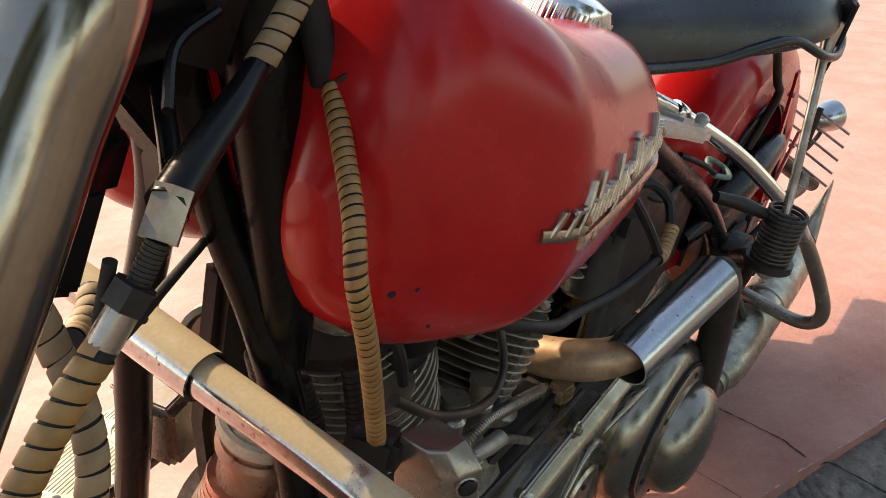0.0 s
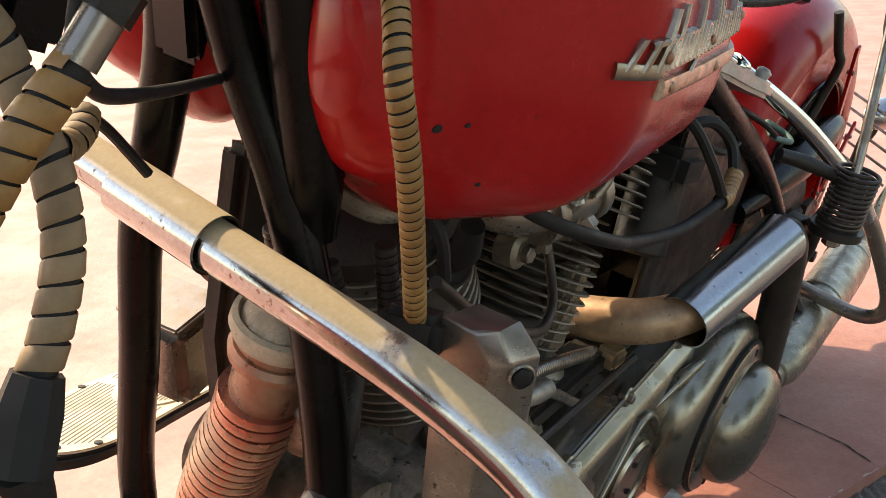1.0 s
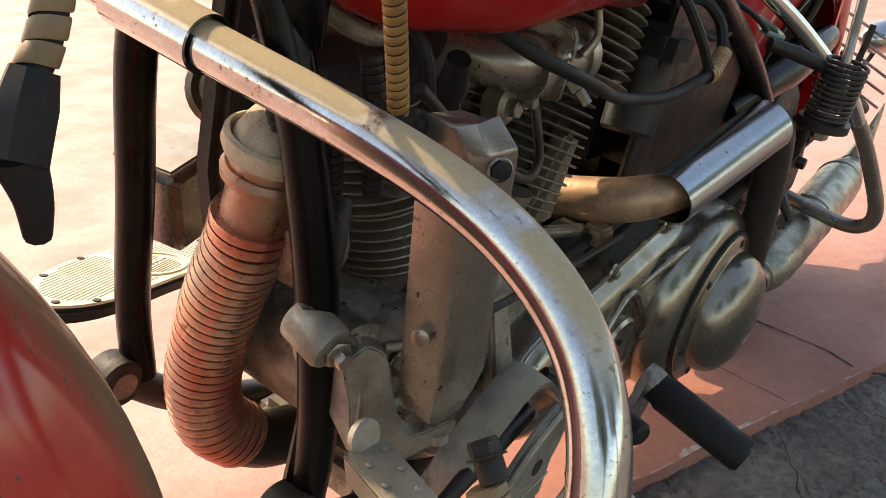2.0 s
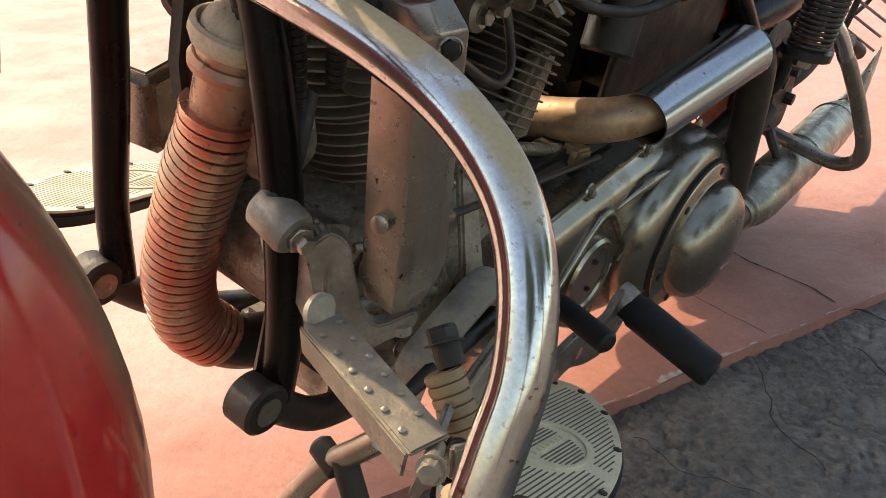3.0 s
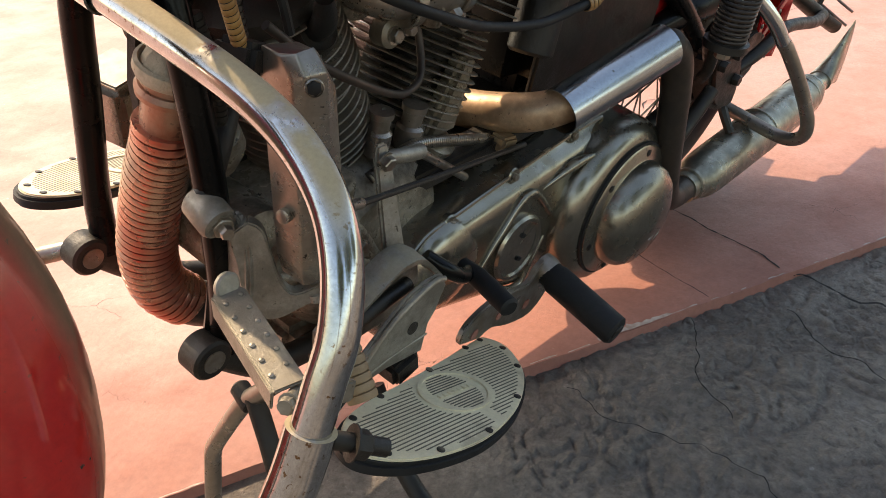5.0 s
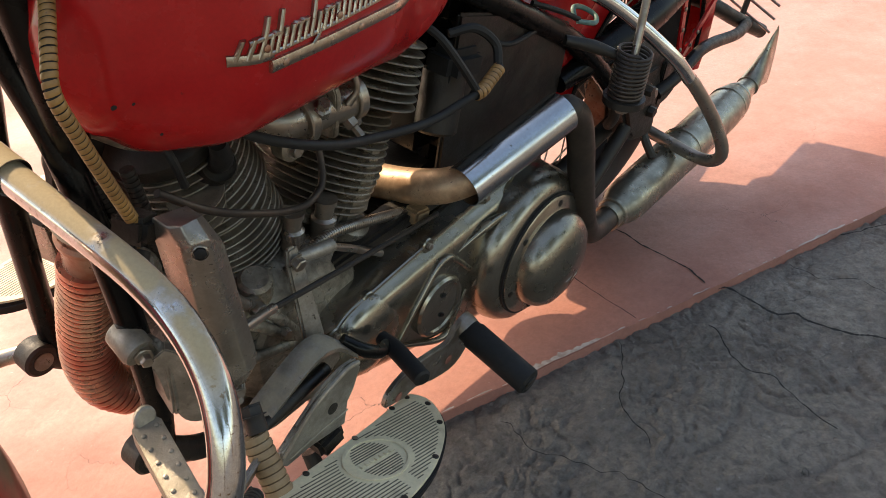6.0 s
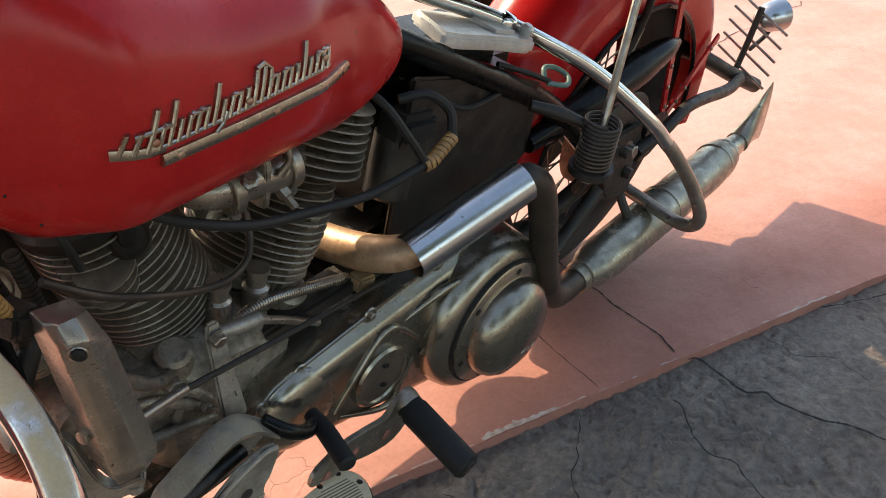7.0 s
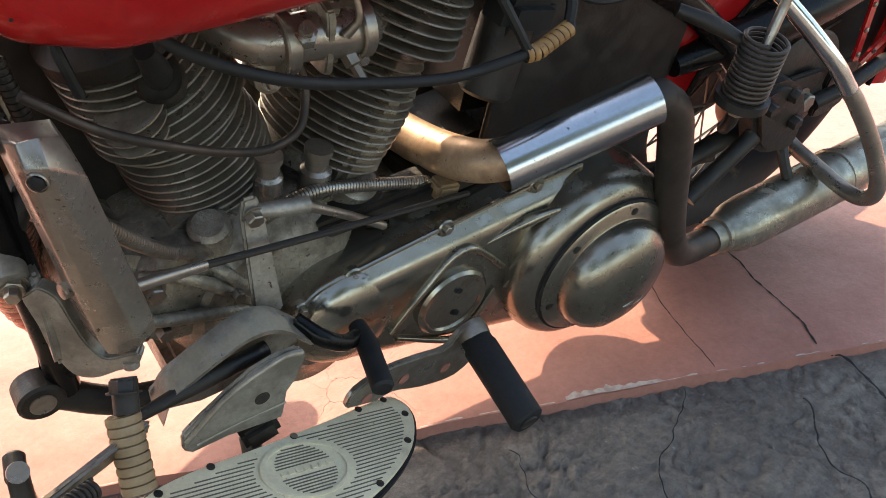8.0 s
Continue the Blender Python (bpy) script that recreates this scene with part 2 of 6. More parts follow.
def slab(outline, thick, origin, ux, uy, bevel=0.0, bm=None, holes=()):
    """A plate: an outline in the plane of ux and uy, thick along their cross product."""
    bm = bm or bmesh.new()
    b2 = bmesh.new()
    o, ux, uy = V(origin), V(ux).normalized(), V(uy).normalized()
    n = ux.cross(uy).normalized()
    uy = n.cross(ux)
    low = [b2.verts.new(o + ux * p + uy * q) for p, q in outline]
    top = [b2.verts.new(o + ux * p + uy * q + n * thick) for p, q in outline]
    b2.faces.new(low[::-1])
    b2.faces.new(top)
    for i in range(len(low)):
        j = (i + 1) % len(low)
        b2.faces.new((low[i], low[j], top[j], top[i]))
    if bevel:
        bmesh.ops.recalc_face_normals(b2, faces=b2.faces)
        es = [e for e in b2.edges if e.calc_face_angle(0) > 0.6]
        bmesh.ops.bevel(b2, geom=es, offset=bevel, segments=2, affect="EDGES", clamp_overlap=True)
    me = bpy.data.meshes.new("tmp")
    b2.to_mesh(me)
    b2.free()
    bm.from_mesh(me)
    bpy.data.meshes.remove(me)
    return bm


def block(size, m, bevel=0.003, bm=None):
    x, y, z = size
    m = m if isinstance(m, Matrix) else Matrix.Translation(m)
    return slab([(-x / 2, -y / 2), (x / 2, -y / 2), (x / 2, y / 2), (-x / 2, y / 2)], z, m @ V((0, 0, -z / 2)), m.to_3x3() @ V((1, 0, 0)), m.to_3x3() @ V((0, 1, 0)), bevel, bm)


def disc(r, n=24, squash=1.0, start=0.0, end=2 * math.pi):
    return [(r * math.cos(start + (end - start) * i / n), squash * r * math.sin(start + (end - start) * i / n)) for i in range(n)]


def hexbolt(origin, axis, r=0.007, h=0.006, bm=None):
    bm = bm or bmesh.new()
    lathe([(r, 0), (r, h * 0.85), (r * 0.85, h)], origin, axis, 6, bm)
    lathe([(r * 1.25, -0.0015), (r * 1.25, 0.0)], origin, axis, 14, bm)
    return bm


def coil(a, b, radius, wire, turns, seg=8, per=22, bm=None):
    a, b = V(a), V(b)
    ax = (b - a).normalized()
    u = ax.orthogonal().normalized()
    w = ax.cross(u)
    n = int(turns * per)
    pts = [a + (b - a) * i / n + (u * math.cos(2 * math.pi * i / per) + w * math.sin(2 * math.pi * i / per)) * radius for i in range(n + 1)]
    return tube(pts, wire, seg, 1, bm=bm)


def ribbed(pts, r, pitch, depth, seg=16, res=10, bm=None):
    """A corrugated or banded hose: rounded ribs along a smooth path."""
    path = spline(pts, res)
    d = [0.0]
    for p, q in zip(path, path[1:]):
        d.append(d[-1] + (q - p).length)
    prof = [(0.0, depth), (0.06, depth), (0.13, 0.0), (0.5, -min(depth, 0.004) * 0.25), (0.93, 0.0)]
    fine, rs, n = [], [], max(2, int(d[-1] / pitch))
    for k in range(n):
        for f, dr in prof:
            s = (k + f) / n * d[-1]
            i = min(max(int(np.searchsorted(d, s)) - 1, 0), len(path) - 2)
            fine.append(path[i].lerp(path[i + 1], (s - d[i]) / max(d[i + 1] - d[i], 1e-9)))
            rs.append(r - dr)
    bm = bm or bmesh.new()
    bridge(bm, [[f[0] + (f[2] * math.cos(a) + f[3] * math.sin(a)) * q for a in (2 * math.pi * i / seg for i in range(seg))] for f, q in zip(frames_along(fine), rs)])
    return bm


def wrapped(pts, r, pitch, parent, name, material, label=""):
    """A cable in a helical wrap of flat band, which leaves dark gaps."""
    hose = part(name, tube(pts, r * 0.86, 12, 8), RUBBER, parent, label)
    path = spline(pts, 40)
    fr = frames_along(path)
    d = 0.0
    bm = bmesh.new()
    rings = []
    for i, f in enumerate(fr):
        if i:
            d += (f[0] - fr[i - 1][0]).length
        rings.append((d, f))
    per, n = 14, int(d / pitch * 14)
    prev = None
    for k in range(n + 1):
        s = k / per * pitch
        i = min(max(int(np.searchsorted([q[0] for q in rings], s)) - 1, 0), len(rings) - 2)
        q, t, u, w = rings[i][1]
        q = q + t * (s - rings[i][0])
        a = 2 * math.pi * k / per
        c = u * math.cos(a) + w * math.sin(a)
        half = pitch * 0.43
        row = [bm.verts.new(q + t * e + c * g) for e, g in ((-half, r * 0.97), (-half * 0.8, r * 1.03), (half * 0.8, r * 1.05), (half, r * 0.99))]
        if prev:
            for x in range(3):
                bm.faces.new((prev[x], prev[x + 1], row[x + 1], row[x]))
        prev = row
    part("band", bm, material, hose, "", 60)
    return hose


def smooth_lerp(table, x):
    """Smooth values from a table of (x, a, b, ...) rows."""
    for r0, r1 in zip(table, table[1:]):
        if x <= r1[0]:
            t = max(0.0, (x - r0[0]) / (r1[0] - r0[0]))
            return [a + (b - a) * t for a, b in zip(r0[1:], r1[1:])]
    return list(table[-1][1:])


def smooth_outline(pts, res=5):
    q = [V((x, z, 0)) for x, z in pts]
    q = q[-2:] + q + q[:2]
    s = spline(q, res)
    return [(p.x, p.y) for p in s[2 * res:-2 * res - 1]]


# ---------------------------------------------------------------- ground
def craze(m, scale, width, depth, pits):
    """Adds a net of hairline cracks, broken up by a noise, and pits with painted shade to a ground material."""
    n, l = m.node_tree.nodes, m.node_tree.links
    b, bump = n["Principled BSDF"], n["Bump"]
    at = n.new("ShaderNodeTexCoord")
    wob = n.new("ShaderNodeTexNoise")
    wob.inputs["Scale"].default_value, wob.inputs["Detail"].default_value = scale * 1.7, 6
    l.new(at.outputs["Object"], wob.inputs["Vector"])
    off = n.new("ShaderNodeVectorMath")
    off.operation = "MULTIPLY_ADD"
    l.new(wob.outputs["Color"], off.inputs[0])
    off.inputs[1].default_value = (0.5 / scale,) * 3
    l.new(at.outputs["Object"], off.inputs[2])
    v = n.new("ShaderNodeTexVoronoi")
    v.feature = "DISTANCE_TO_EDGE"
    v.inputs["Scale"].default_value = scale
    l.new(off.outputs[0], v.inputs["Vector"])
    line = n.new("ShaderNodeMapRange")
    for key, val in zip(("From Min", "From Max", "To Min", "To Max"), (0.0, width, 1.0, 0.0)):
        line.inputs[key].default_value = val
    l.new(v.outputs["Distance"], line.inputs[0])
    mask = n.new("ShaderNodeTexNoise")
    mask.inputs["Scale"].default_value = scale * 0.35
    l.new(at.outputs["Object"], mask.inputs["Vector"])
    mr = n.new("ShaderNodeMapRange")
    mr.inputs["From Min"].default_value, mr.inputs["From Max"].default_value = 0.58, 0.68
    l.new(mask.outputs["Fac"], mr.inputs[0])
    both = n.new("ShaderNodeMath")
    both.operation = "MULTIPLY"
    l.new(line.outputs[0], both.inputs[0])
    l.new(mr.outputs[0], both.inputs[1])
    mix = n.new("ShaderNodeMix")
    mix.data_type = "RGBA"
    l.new(both.outputs[0], mix.inputs[0])
    l.new(b.inputs["Base Color"].links[0].from_socket, mix.inputs[6])
    mix.inputs[7].default_value = (0.05, 0.044, 0.04, 1)
    l.new(mix.outputs[2], b.inputs["Base Color"])
    lump = n.new("ShaderNodeTexNoise")
    lump.inputs["Scale"].default_value, lump.inputs["Detail"].default_value, lump.inputs["Roughness"].default_value = scale * 3.5, 9, 0.7
    l.new(at.outputs["Object"], lump.inputs["Vector"])
    # Low lumps are also darkened in the colour, as small shadows in pits
    pit = n.new("ShaderNodeMapRange")
    for key, val in zip(("From Min", "From Max", "To Min", "To Max"), (0.34, 0.58, 1.0 - pits, 1.0)):
        pit.inputs[key].default_value = val
    l.new(lump.outputs["Fac"], pit.inputs[0])
    pit_shade = n.new("ShaderNodeMix")
    pit_shade.data_type, pit_shade.blend_type = "RGBA", "MULTIPLY"
    pit_shade.inputs[0].default_value = 1.0
    l.new(mix.outputs[2], pit_shade.inputs[6])
    l.new(pit.outputs[0], pit_shade.inputs[7])
    l.new(pit_shade.outputs[2], b.inputs["Base Color"])
    hgt = n.new("ShaderNodeMath")
    hgt.operation = "SUBTRACT"
    l.new(lump.outputs["Fac"], hgt.inputs[0])
    l.new(both.outputs[0], hgt.inputs[1])
    second = n.new("ShaderNodeBump")
    second.inputs["Strength"].default_value, second.inputs["Distance"].default_value = 1.0, depth
    l.new(hgt.outputs[0], second.inputs["Height"])
    l.new(bump.outputs[0], second.inputs["Normal"])
    l.new(second.outputs[0], b.inputs["Normal"])
    return m


def paving(name, base, other, scale, grain, bump, rough, blotch=None, fleck=0.0, speck=0.35):
    m = surface(name, base, other, rough, scale=scale, grain=grain, bump=bump, spots=fleck, spot_color=blotch or (0.1, 0.1, 0.1), speck=speck)
    m.node_tree.nodes["Bump"].inputs["Distance"].default_value = 0.004
    return m


ASPHALT = paving("old_dark_cement", (0.33, 0.270, 0.222), (0.22, 0.178, 0.146), 4.5, 110, 1.6, (0.40, 0.62), (0.42, 0.36, 0.32), 0.4, 0.8)
PAVING = paving("red_oxide_cement", (0.54, 0.295, 0.245), (0.46, 0.24, 0.198), 4, 110, 0.25, (0.5, 0.75), (0.60, 0.38, 0.32), 0.25, 0.45)
craze(ASPHALT, 17, 0.006, 0.011, 0.45)
craze(PAVING, 9, 0.003, 0.0015, 0.12)
CRACK = surface("crack_grit", (0.012, 0.010, 0.010), (0.02, 0.017, 0.015), (0.9, 1.0), scale=60, bump=0.3)
PATCH = surface("bare_cement_edge", (0.52, 0.44, 0.38), (0.36, 0.26, 0.21), (0.7, 0.9), scale=60, grain=200, bump=0.3)

EDGE_A, EDGE_D = V((0.7665, 0.3705, 0)), V((1.0, -0.36, 0)).normalized()
gx = np.concatenate([[-400, -60, -12, -3, -0.5, 0.3], np.arange(0.55, 2.35, 0.0055), [2.6, 3.2, 5, 12, 60, 400]])
gy = np.concatenate([[-400, -60, -12, -4, -1.6, -1.0], np.arange(-0.75, 0.42, 0.0055), [0.6, 1.0, 2.5, 12, 60, 400]])


def crag(x, y):
    """Height of the rough cement: small lumps, and shallow chipped flakes."""
    fade = min(1.0, max(0.0, (x - 0.5) / 0.2), max(0.0, (2.4 - x) / 0.2)) if 0.5 < x < 2.4 and -0.8 < y < 0.5 else 0.0
    if not fade:
        return -0.0145
    p = V((x, y, 0))
    q = p + 0.03 * V((noise.noise(p * 14), noise.noise(p * 14 + V((5, 2, 0))), 0))
    seam = max(0.0, 1 - abs(noise.noise(q * 8 + V((3, 1, 0)))) * 10) * max(0.0, min(1.0, 0.6 + 2 * noise.noise(p * 3.1)))
    chip = max(0.0, 1 - abs(noise.noise(q * 34 + V((7, 4, 0)))) * 5) * max(0.0, min(1.0, 0.5 + 2 * noise.noise(p * 6 + V((1, 8, 0)))))
    step = 0.0020 * math.copysign(min(1.0, abs(noise.noise(q * 13)) * 9), noise.noise(q * 13))
    h = 0.0014 * noise.noise(q * 24) + 0.0022 * noise.noise(q * 60) + 0.0024 * noise.noise(q * 110) + 0.6 * step - 0.005 * seam - 0.0045 * chip
    return -0.0145 + fade * max(-0.012, min(0.006, h))


me = bpy.data.meshes.new("ground")
nx, ny = len(gx), len(gy)
me.from_pydata([(float(x), float(y), crag(float(x), float(y))) for y in gy for x in gx], [], [(r * nx + c, r * nx + c + 1, (r + 1) * nx + c + 1, (r + 1) * nx + c) for r in range(ny - 1) for c in range(nx - 1)])
me.materials.append(ASPHALT)
me.polygons.foreach_set("use_smooth", [True] * len(me.polygons))
ground = tagged(new("ground", me), "old dark grey cement ground with cracks, in shade", "ground", kind="structure")

EDGE_N = V((-EDGE_D.y, EDGE_D.x, 0))


def edge_point(s, off=0.0, z=0.0):
    wob = 0.004 * noise.noise(V((s * 9, 0, 0))) + 0.0025 * noise.noise(V((s * 40, 3, 0)))
    return EDGE_A + EDGE_D * s + EDGE_N * (off + wob) + V((0, 0, z))


def deep_red_edge(m, start, end, color):
    """Deeper red along the pavement's edge, fading out further in."""
    n, l = m.node_tree.nodes, m.node_tree.links
    b = n["Principled BSDF"]
    at = n.new("ShaderNodeTexCoord")
    d = n.new("ShaderNodeVectorMath")
    d.operation = "DOT_PRODUCT"
    l.new(at.outputs["Object"], d.inputs[0])
    d.inputs[1].default_value = EDGE_N
    t = n.new("ShaderNodeTexNoise")
    t.inputs["Scale"].default_value, t.inputs["Detail"].default_value = 6, 8
    l.new(at.outputs["Object"], t.inputs["Vector"])
    s = n.new("ShaderNodeMath")
    s.operation = "MULTIPLY_ADD"
    l.new(t.outputs["Fac"], s.inputs[0])
    s.inputs[1].default_value = 0.35
    l.new(d.outputs["Value"], s.inputs[2])
    r = n.new("ShaderNodeMapRange")
    r.interpolation_type = "SMOOTHSTEP"
    o = EDGE_A.dot(EDGE_N) + 0.175
    for key, val in zip(("From Min", "From Max", "To Min", "To Max"), (o + start, o + end, 0.85, 0.0)):
        r.inputs[key].default_value = val
    l.new(s.outputs[0], r.inputs[0])
    mix = n.new("ShaderNodeMix")
    mix.data_type, mix.blend_type = "RGBA", "MULTIPLY"
    l.new(r.outputs[0], mix.inputs[0])
    l.new(b.inputs["Base Color"].links[0].from_socket, mix.inputs[6])
    mix.inputs[7].default_value = (*color, 1)
    l.new(mix.outputs[2], b.inputs["Base Color"])


deep_red_edge(PAVING, 0.10, 0.50, (0.72, 0.50, 0.42))
bm = bmesh.new()
ss = [-200, -30, -6] + [-5 + 0.02 * i for i in range(501)] + [8, 40, 200]
near = [bm.verts.new(edge_point(s, 0.004, 0.0)) for s in ss]
far = [bm.verts.new(EDGE_A + EDGE_D * s + EDGE_N * 300) for s in ss]
foot = [bm.verts.new(edge_point(s, 0.0, -0.03)) for s in ss]
for i in range(len(ss) - 1):
    bm.faces.new((near[i], near[i + 1], far[i + 1], far[i]))
    bm.faces.new((foot[i], foot[i + 1], near[i + 1], near[i]))
pavement = tagged(part("pavement", bm, PAVING, None, angle=30), "worn red oxide painted cement pavement in full sun", "pavement", kind="structure")


def crack(pts, width, z, parent, seed, rough=0.012):
    """A ragged crack: a thin dark strip with uneven sides."""
    random.seed(seed)
    path = spline([V((x * K, y * K, z)) for x, y in pts], 14)
    bm = bmesh.new()
    prev = None
    for i, q in enumerate(path):
        t = (path[min(i + 1, len(path) - 1)] - path[max(i - 1, 0)]).normalized()
        nrm = V((-t.y, t.x, 0))
        q = q + nrm * (rough * noise.noise(q * 14) + rough * 0.5 * noise.noise(q * 50))
        w = width * random.uniform(0.35, 1.2)
        row = (bm.verts.new(q - nrm * w / 2), bm.verts.new(q + nrm * w / 2))
        if prev:
            bm.faces.new((prev[0], row[0], row[1], prev[1]))
        prev = row
    return part("crack", bm, CRACK, parent)


crack([(1.68, 0.62), (1.611, 0.419), (1.584, 0.321), (1.569, 0.273), (1.537, 0.213)], 0.004, 0.0015, pavement, 1, 0.006)
crack([(1.548, 0.19), (1.558, 0.170), (1.535, 0.105), (1.519, 0.055), (1.544, 0.026), (1.538, -0.006), (1.540, -0.087), (1.558, -0.158), (1.57, -0.35), (1.60, -0.55)], 0.006, -0.0080, ground, 2, 0.006)
crack([(1.41, 0.15), (1.406, 0.135), (1.374, 0.103), (1.343, 0.063), (1.328, 0.023), (1.331, -0.011), (1.311, -0.039), (1.280, -0.111), (1.26, -0.15)], 0.0028, -0.0080, ground, 3, 0.007)
crack([(1.269, 0.272), (1.190, 0.216), (1.118, 0.182), (1.073, 0.106), (1.049, 0.089)], 0.0018, -0.0080, ground, 4, 0.008)
crack([(1.90, 0.05), (1.932, 0.032), (1.999, -0.022), (2.057, -0.052), (2.2, -0.09)], 0.004, -0.0080, ground, 5)
crack([(0.95, 0.33), (0.93, 0.22), (0.96, 0.1), (0.93, -0.05)], 0.0016, -0.0080, ground, 6, 0.02)
crack([(1.72, 0.10), (1.70, 0.03), (1.73, -0.05), (1.71, -0.12)], 0.0018, -0.0080, ground, 10, 0.015)
crack([(1.50, 0.62), (1.411, 0.472), (1.376, 0.386), (1.356, 0.314), (1.343, 0.273)], 0.002, 0.0015, pavement, 7, 0.003)
crack([(2.2, 0.9), (2.7, 0.95), (3.3, 1.05), (4.2, 1.0)], 0.004, 0.0015, pavement, 8, 0.03)
bm = bmesh.new()
prev = None
for i in range(520):
    s = -0.6 + 0.006 * i
    n1 = noise.noise(V((s * 5, 7, 0))) + 0.8 * noise.noise(V((s * 45, 2, 0)))
    w = 0.016 * (0.4 + 0.9 * abs(noise.noise(V((s * 60, 7, 0))))) if 0.19 < s < 0.34 else 0.007 * max(0.0, n1 + 0.15)
    row = (bm.verts.new(edge_point(s, 0.005, 0.0015)), bm.verts.new(edge_point(s, 0.005 + w, 0.0015))) if w > 0.0008 else None
    if prev and row:
        bm.faces.new((prev[0], row[0], row[1], prev[1]))
    prev = row
bmesh.ops.delete(bm, geom=[v for v in bm.verts if not v.link_faces], context="VERTS")
part("bare_patch", bm, PATCH, pavement, "paint worn off the edge")

# ---------------------------------------------------------------- motorcycle
bike = tagged(new("motorcycle"), "old red and black motorcycle with dusty chrome crash bars on pavement", "motorcycle")
bike.matrix_world = pose(0, 0.632 * K, 0, 10.5, 0, 0) @ Matrix.Scale(K, 4)


def P(name, bm, material, label="", parent=None, angle=38):
    return part(name, bm, material, parent or bike, label, angle)


# fuel tank halves: stations x, then half width, middle height, half height, middle y
TANK = [(0.366, 0.012, 0.868, 0.020, 0.112), (0.372, 0.030, 0.870, 0.055, 0.112), (0.383, 0.050, 0.875, 0.083, 0.114), (0.396, 0.071, 0.900, 0.108, 0.109), (0.433, 0.099, 0.904, 0.151, 0.099), (0.498, 0.114, 0.885, 0.134, 0.124), (0.605, 0.103, 0.864, 0.111, 0.122), (0.723, 0.090, 0.854, 0.103, 0.116),
        (0.809, 0.074, 0.830, 0.105, 0.093), (0.863, 0.074, 0.821, 0.086, 0.082), (0.906, 0.068, 0.811, 0.061, 0.073), (0.932, 0.060, 0.810, 0.034, 0.067), (0.943, 0.042, 0.812, 0.021, 0.056)]
TANK_TIP, TANK_END = 0.366, 0.943
cols = []
for k in range(1, 5):
    v = np.interp(np.linspace(TANK_TIP, TANK_END, 400), [r[0] for r in TANK], [r[k] for r in TANK])
    cols.append(v)
dense = np.linspace(TANK_TIP, TANK_END, 400)
ker = np.ones(17) / 17
for k in range(4):
    padded = np.concatenate([np.full(8, cols[k][0]), cols[k], np.full(8, cols[k][-1])])
    cols[k] = np.convolve(padded, ker, "valid")


def tank_at(x):
    return [float(np.interp(x, dense, c)) for c in cols]


def tank_point(x, ang, side=-1):
    """A point of the tank's skin; ang 0 points outwards, 90 up."""
    a, c, b, y0 = tank_at(x)
    ca, sa = math.cos(ang), math.sin(ang)
    e = 2 / 2.35
    return V((x, side * (y0 + a * math.copysign(abs(ca) ** e, ca)), c + b * math.copysign(abs(sa) ** e, sa)))


def tank_half(name, side, label):
    bm = bmesh.new()
    st = 0.5 - 0.5 * np.cos(np.linspace(0, math.pi, 56))
    bridge(bm, [[tank_point(TANK_TIP + (TANK_END - TANK_TIP) * s, 2 * math.pi * i / 56, side) for i in range(56)] for s in st])
    return P(name, bm, RED, label, angle=60)


tank_l = tank_half("tank", -1, "red fuel tank half with worn paint")
tank_r = tank_half("tank", 1, "red fuel tank half with worn paint")


def on_tank(x, z, out=0.0):
    a, c, b, y0 = tank_at(x)
    s = min(0.98, max(-0.98, (z - c) / b))
    return V((x, -(y0 + a * (1 - abs(s) ** 2.35) ** (1 / 2.35)) - out, z))


def ribbon(line, w, h, material, name, parent, up=V((0.15, 0, 1)), label=""):
    """A raised strip that follows the tank's skin. line: (x, z) pairs."""
    bm = bmesh.new()
    rings = []
    for x, z in line:
        o = on_tank(x, z)
        dz = (on_tank(x, z + 0.004) - on_tank(x, z - 0.004)).normalized()
        dx = (on_tank(x + 0.004, z) - on_tank(x - 0.004, z)).normalized()
        nrm = dz.cross(dx).normalized()
        if nrm.y > 0:
            nrm = -nrm
        rings.append((o, dz, dx, nrm))
    for i, (o, dz, dx, nrm) in enumerate(rings):
        t = (rings[min(i + 1, len(rings) - 1)][0] - rings[max(i - 1, 0)][0]).normalized()
        s = nrm.cross(t).normalized()
        rings[i] = [o - s * w / 2 - nrm * 0.002, o - s * w / 2 + nrm * h * 0.7, o - s * w * 0.25 + nrm * h, o + s * w * 0.25 + nrm * h, o + s * w / 2 + nrm * h * 0.7, o + s * w / 2 - nrm * 0.002]
    bridge(bm, rings)
    return part(name, bm, material, parent, label)


# the badge: an underline, a base band and slanted strokes, as plain shapes
badge = ribbon([(0.512 + 0.0132 * i, 0.864 - 0.0006 * i) for i in range(21)], 0.0125, 0.005, EMBLEM, "badge", bike, label="worn nickel tank badge of slanted strokes over a bar")
base_z = lambda x: 0.877 - 0.016 * (x - 0.476)
ribbon([(0.474 + 0.008 * i, base_z(0.474 + 0.008 * i)) for i in range(6)], 0.010, 0.004, EMBLEM, "stroke", badge)
ribbon([(0.510 + 0.0138 * i, base_z(0.510 + 0.0138 * i) + 0.0005) for i in range(17)], 0.0045, 0.004, EMBLEM, "stroke", badge)
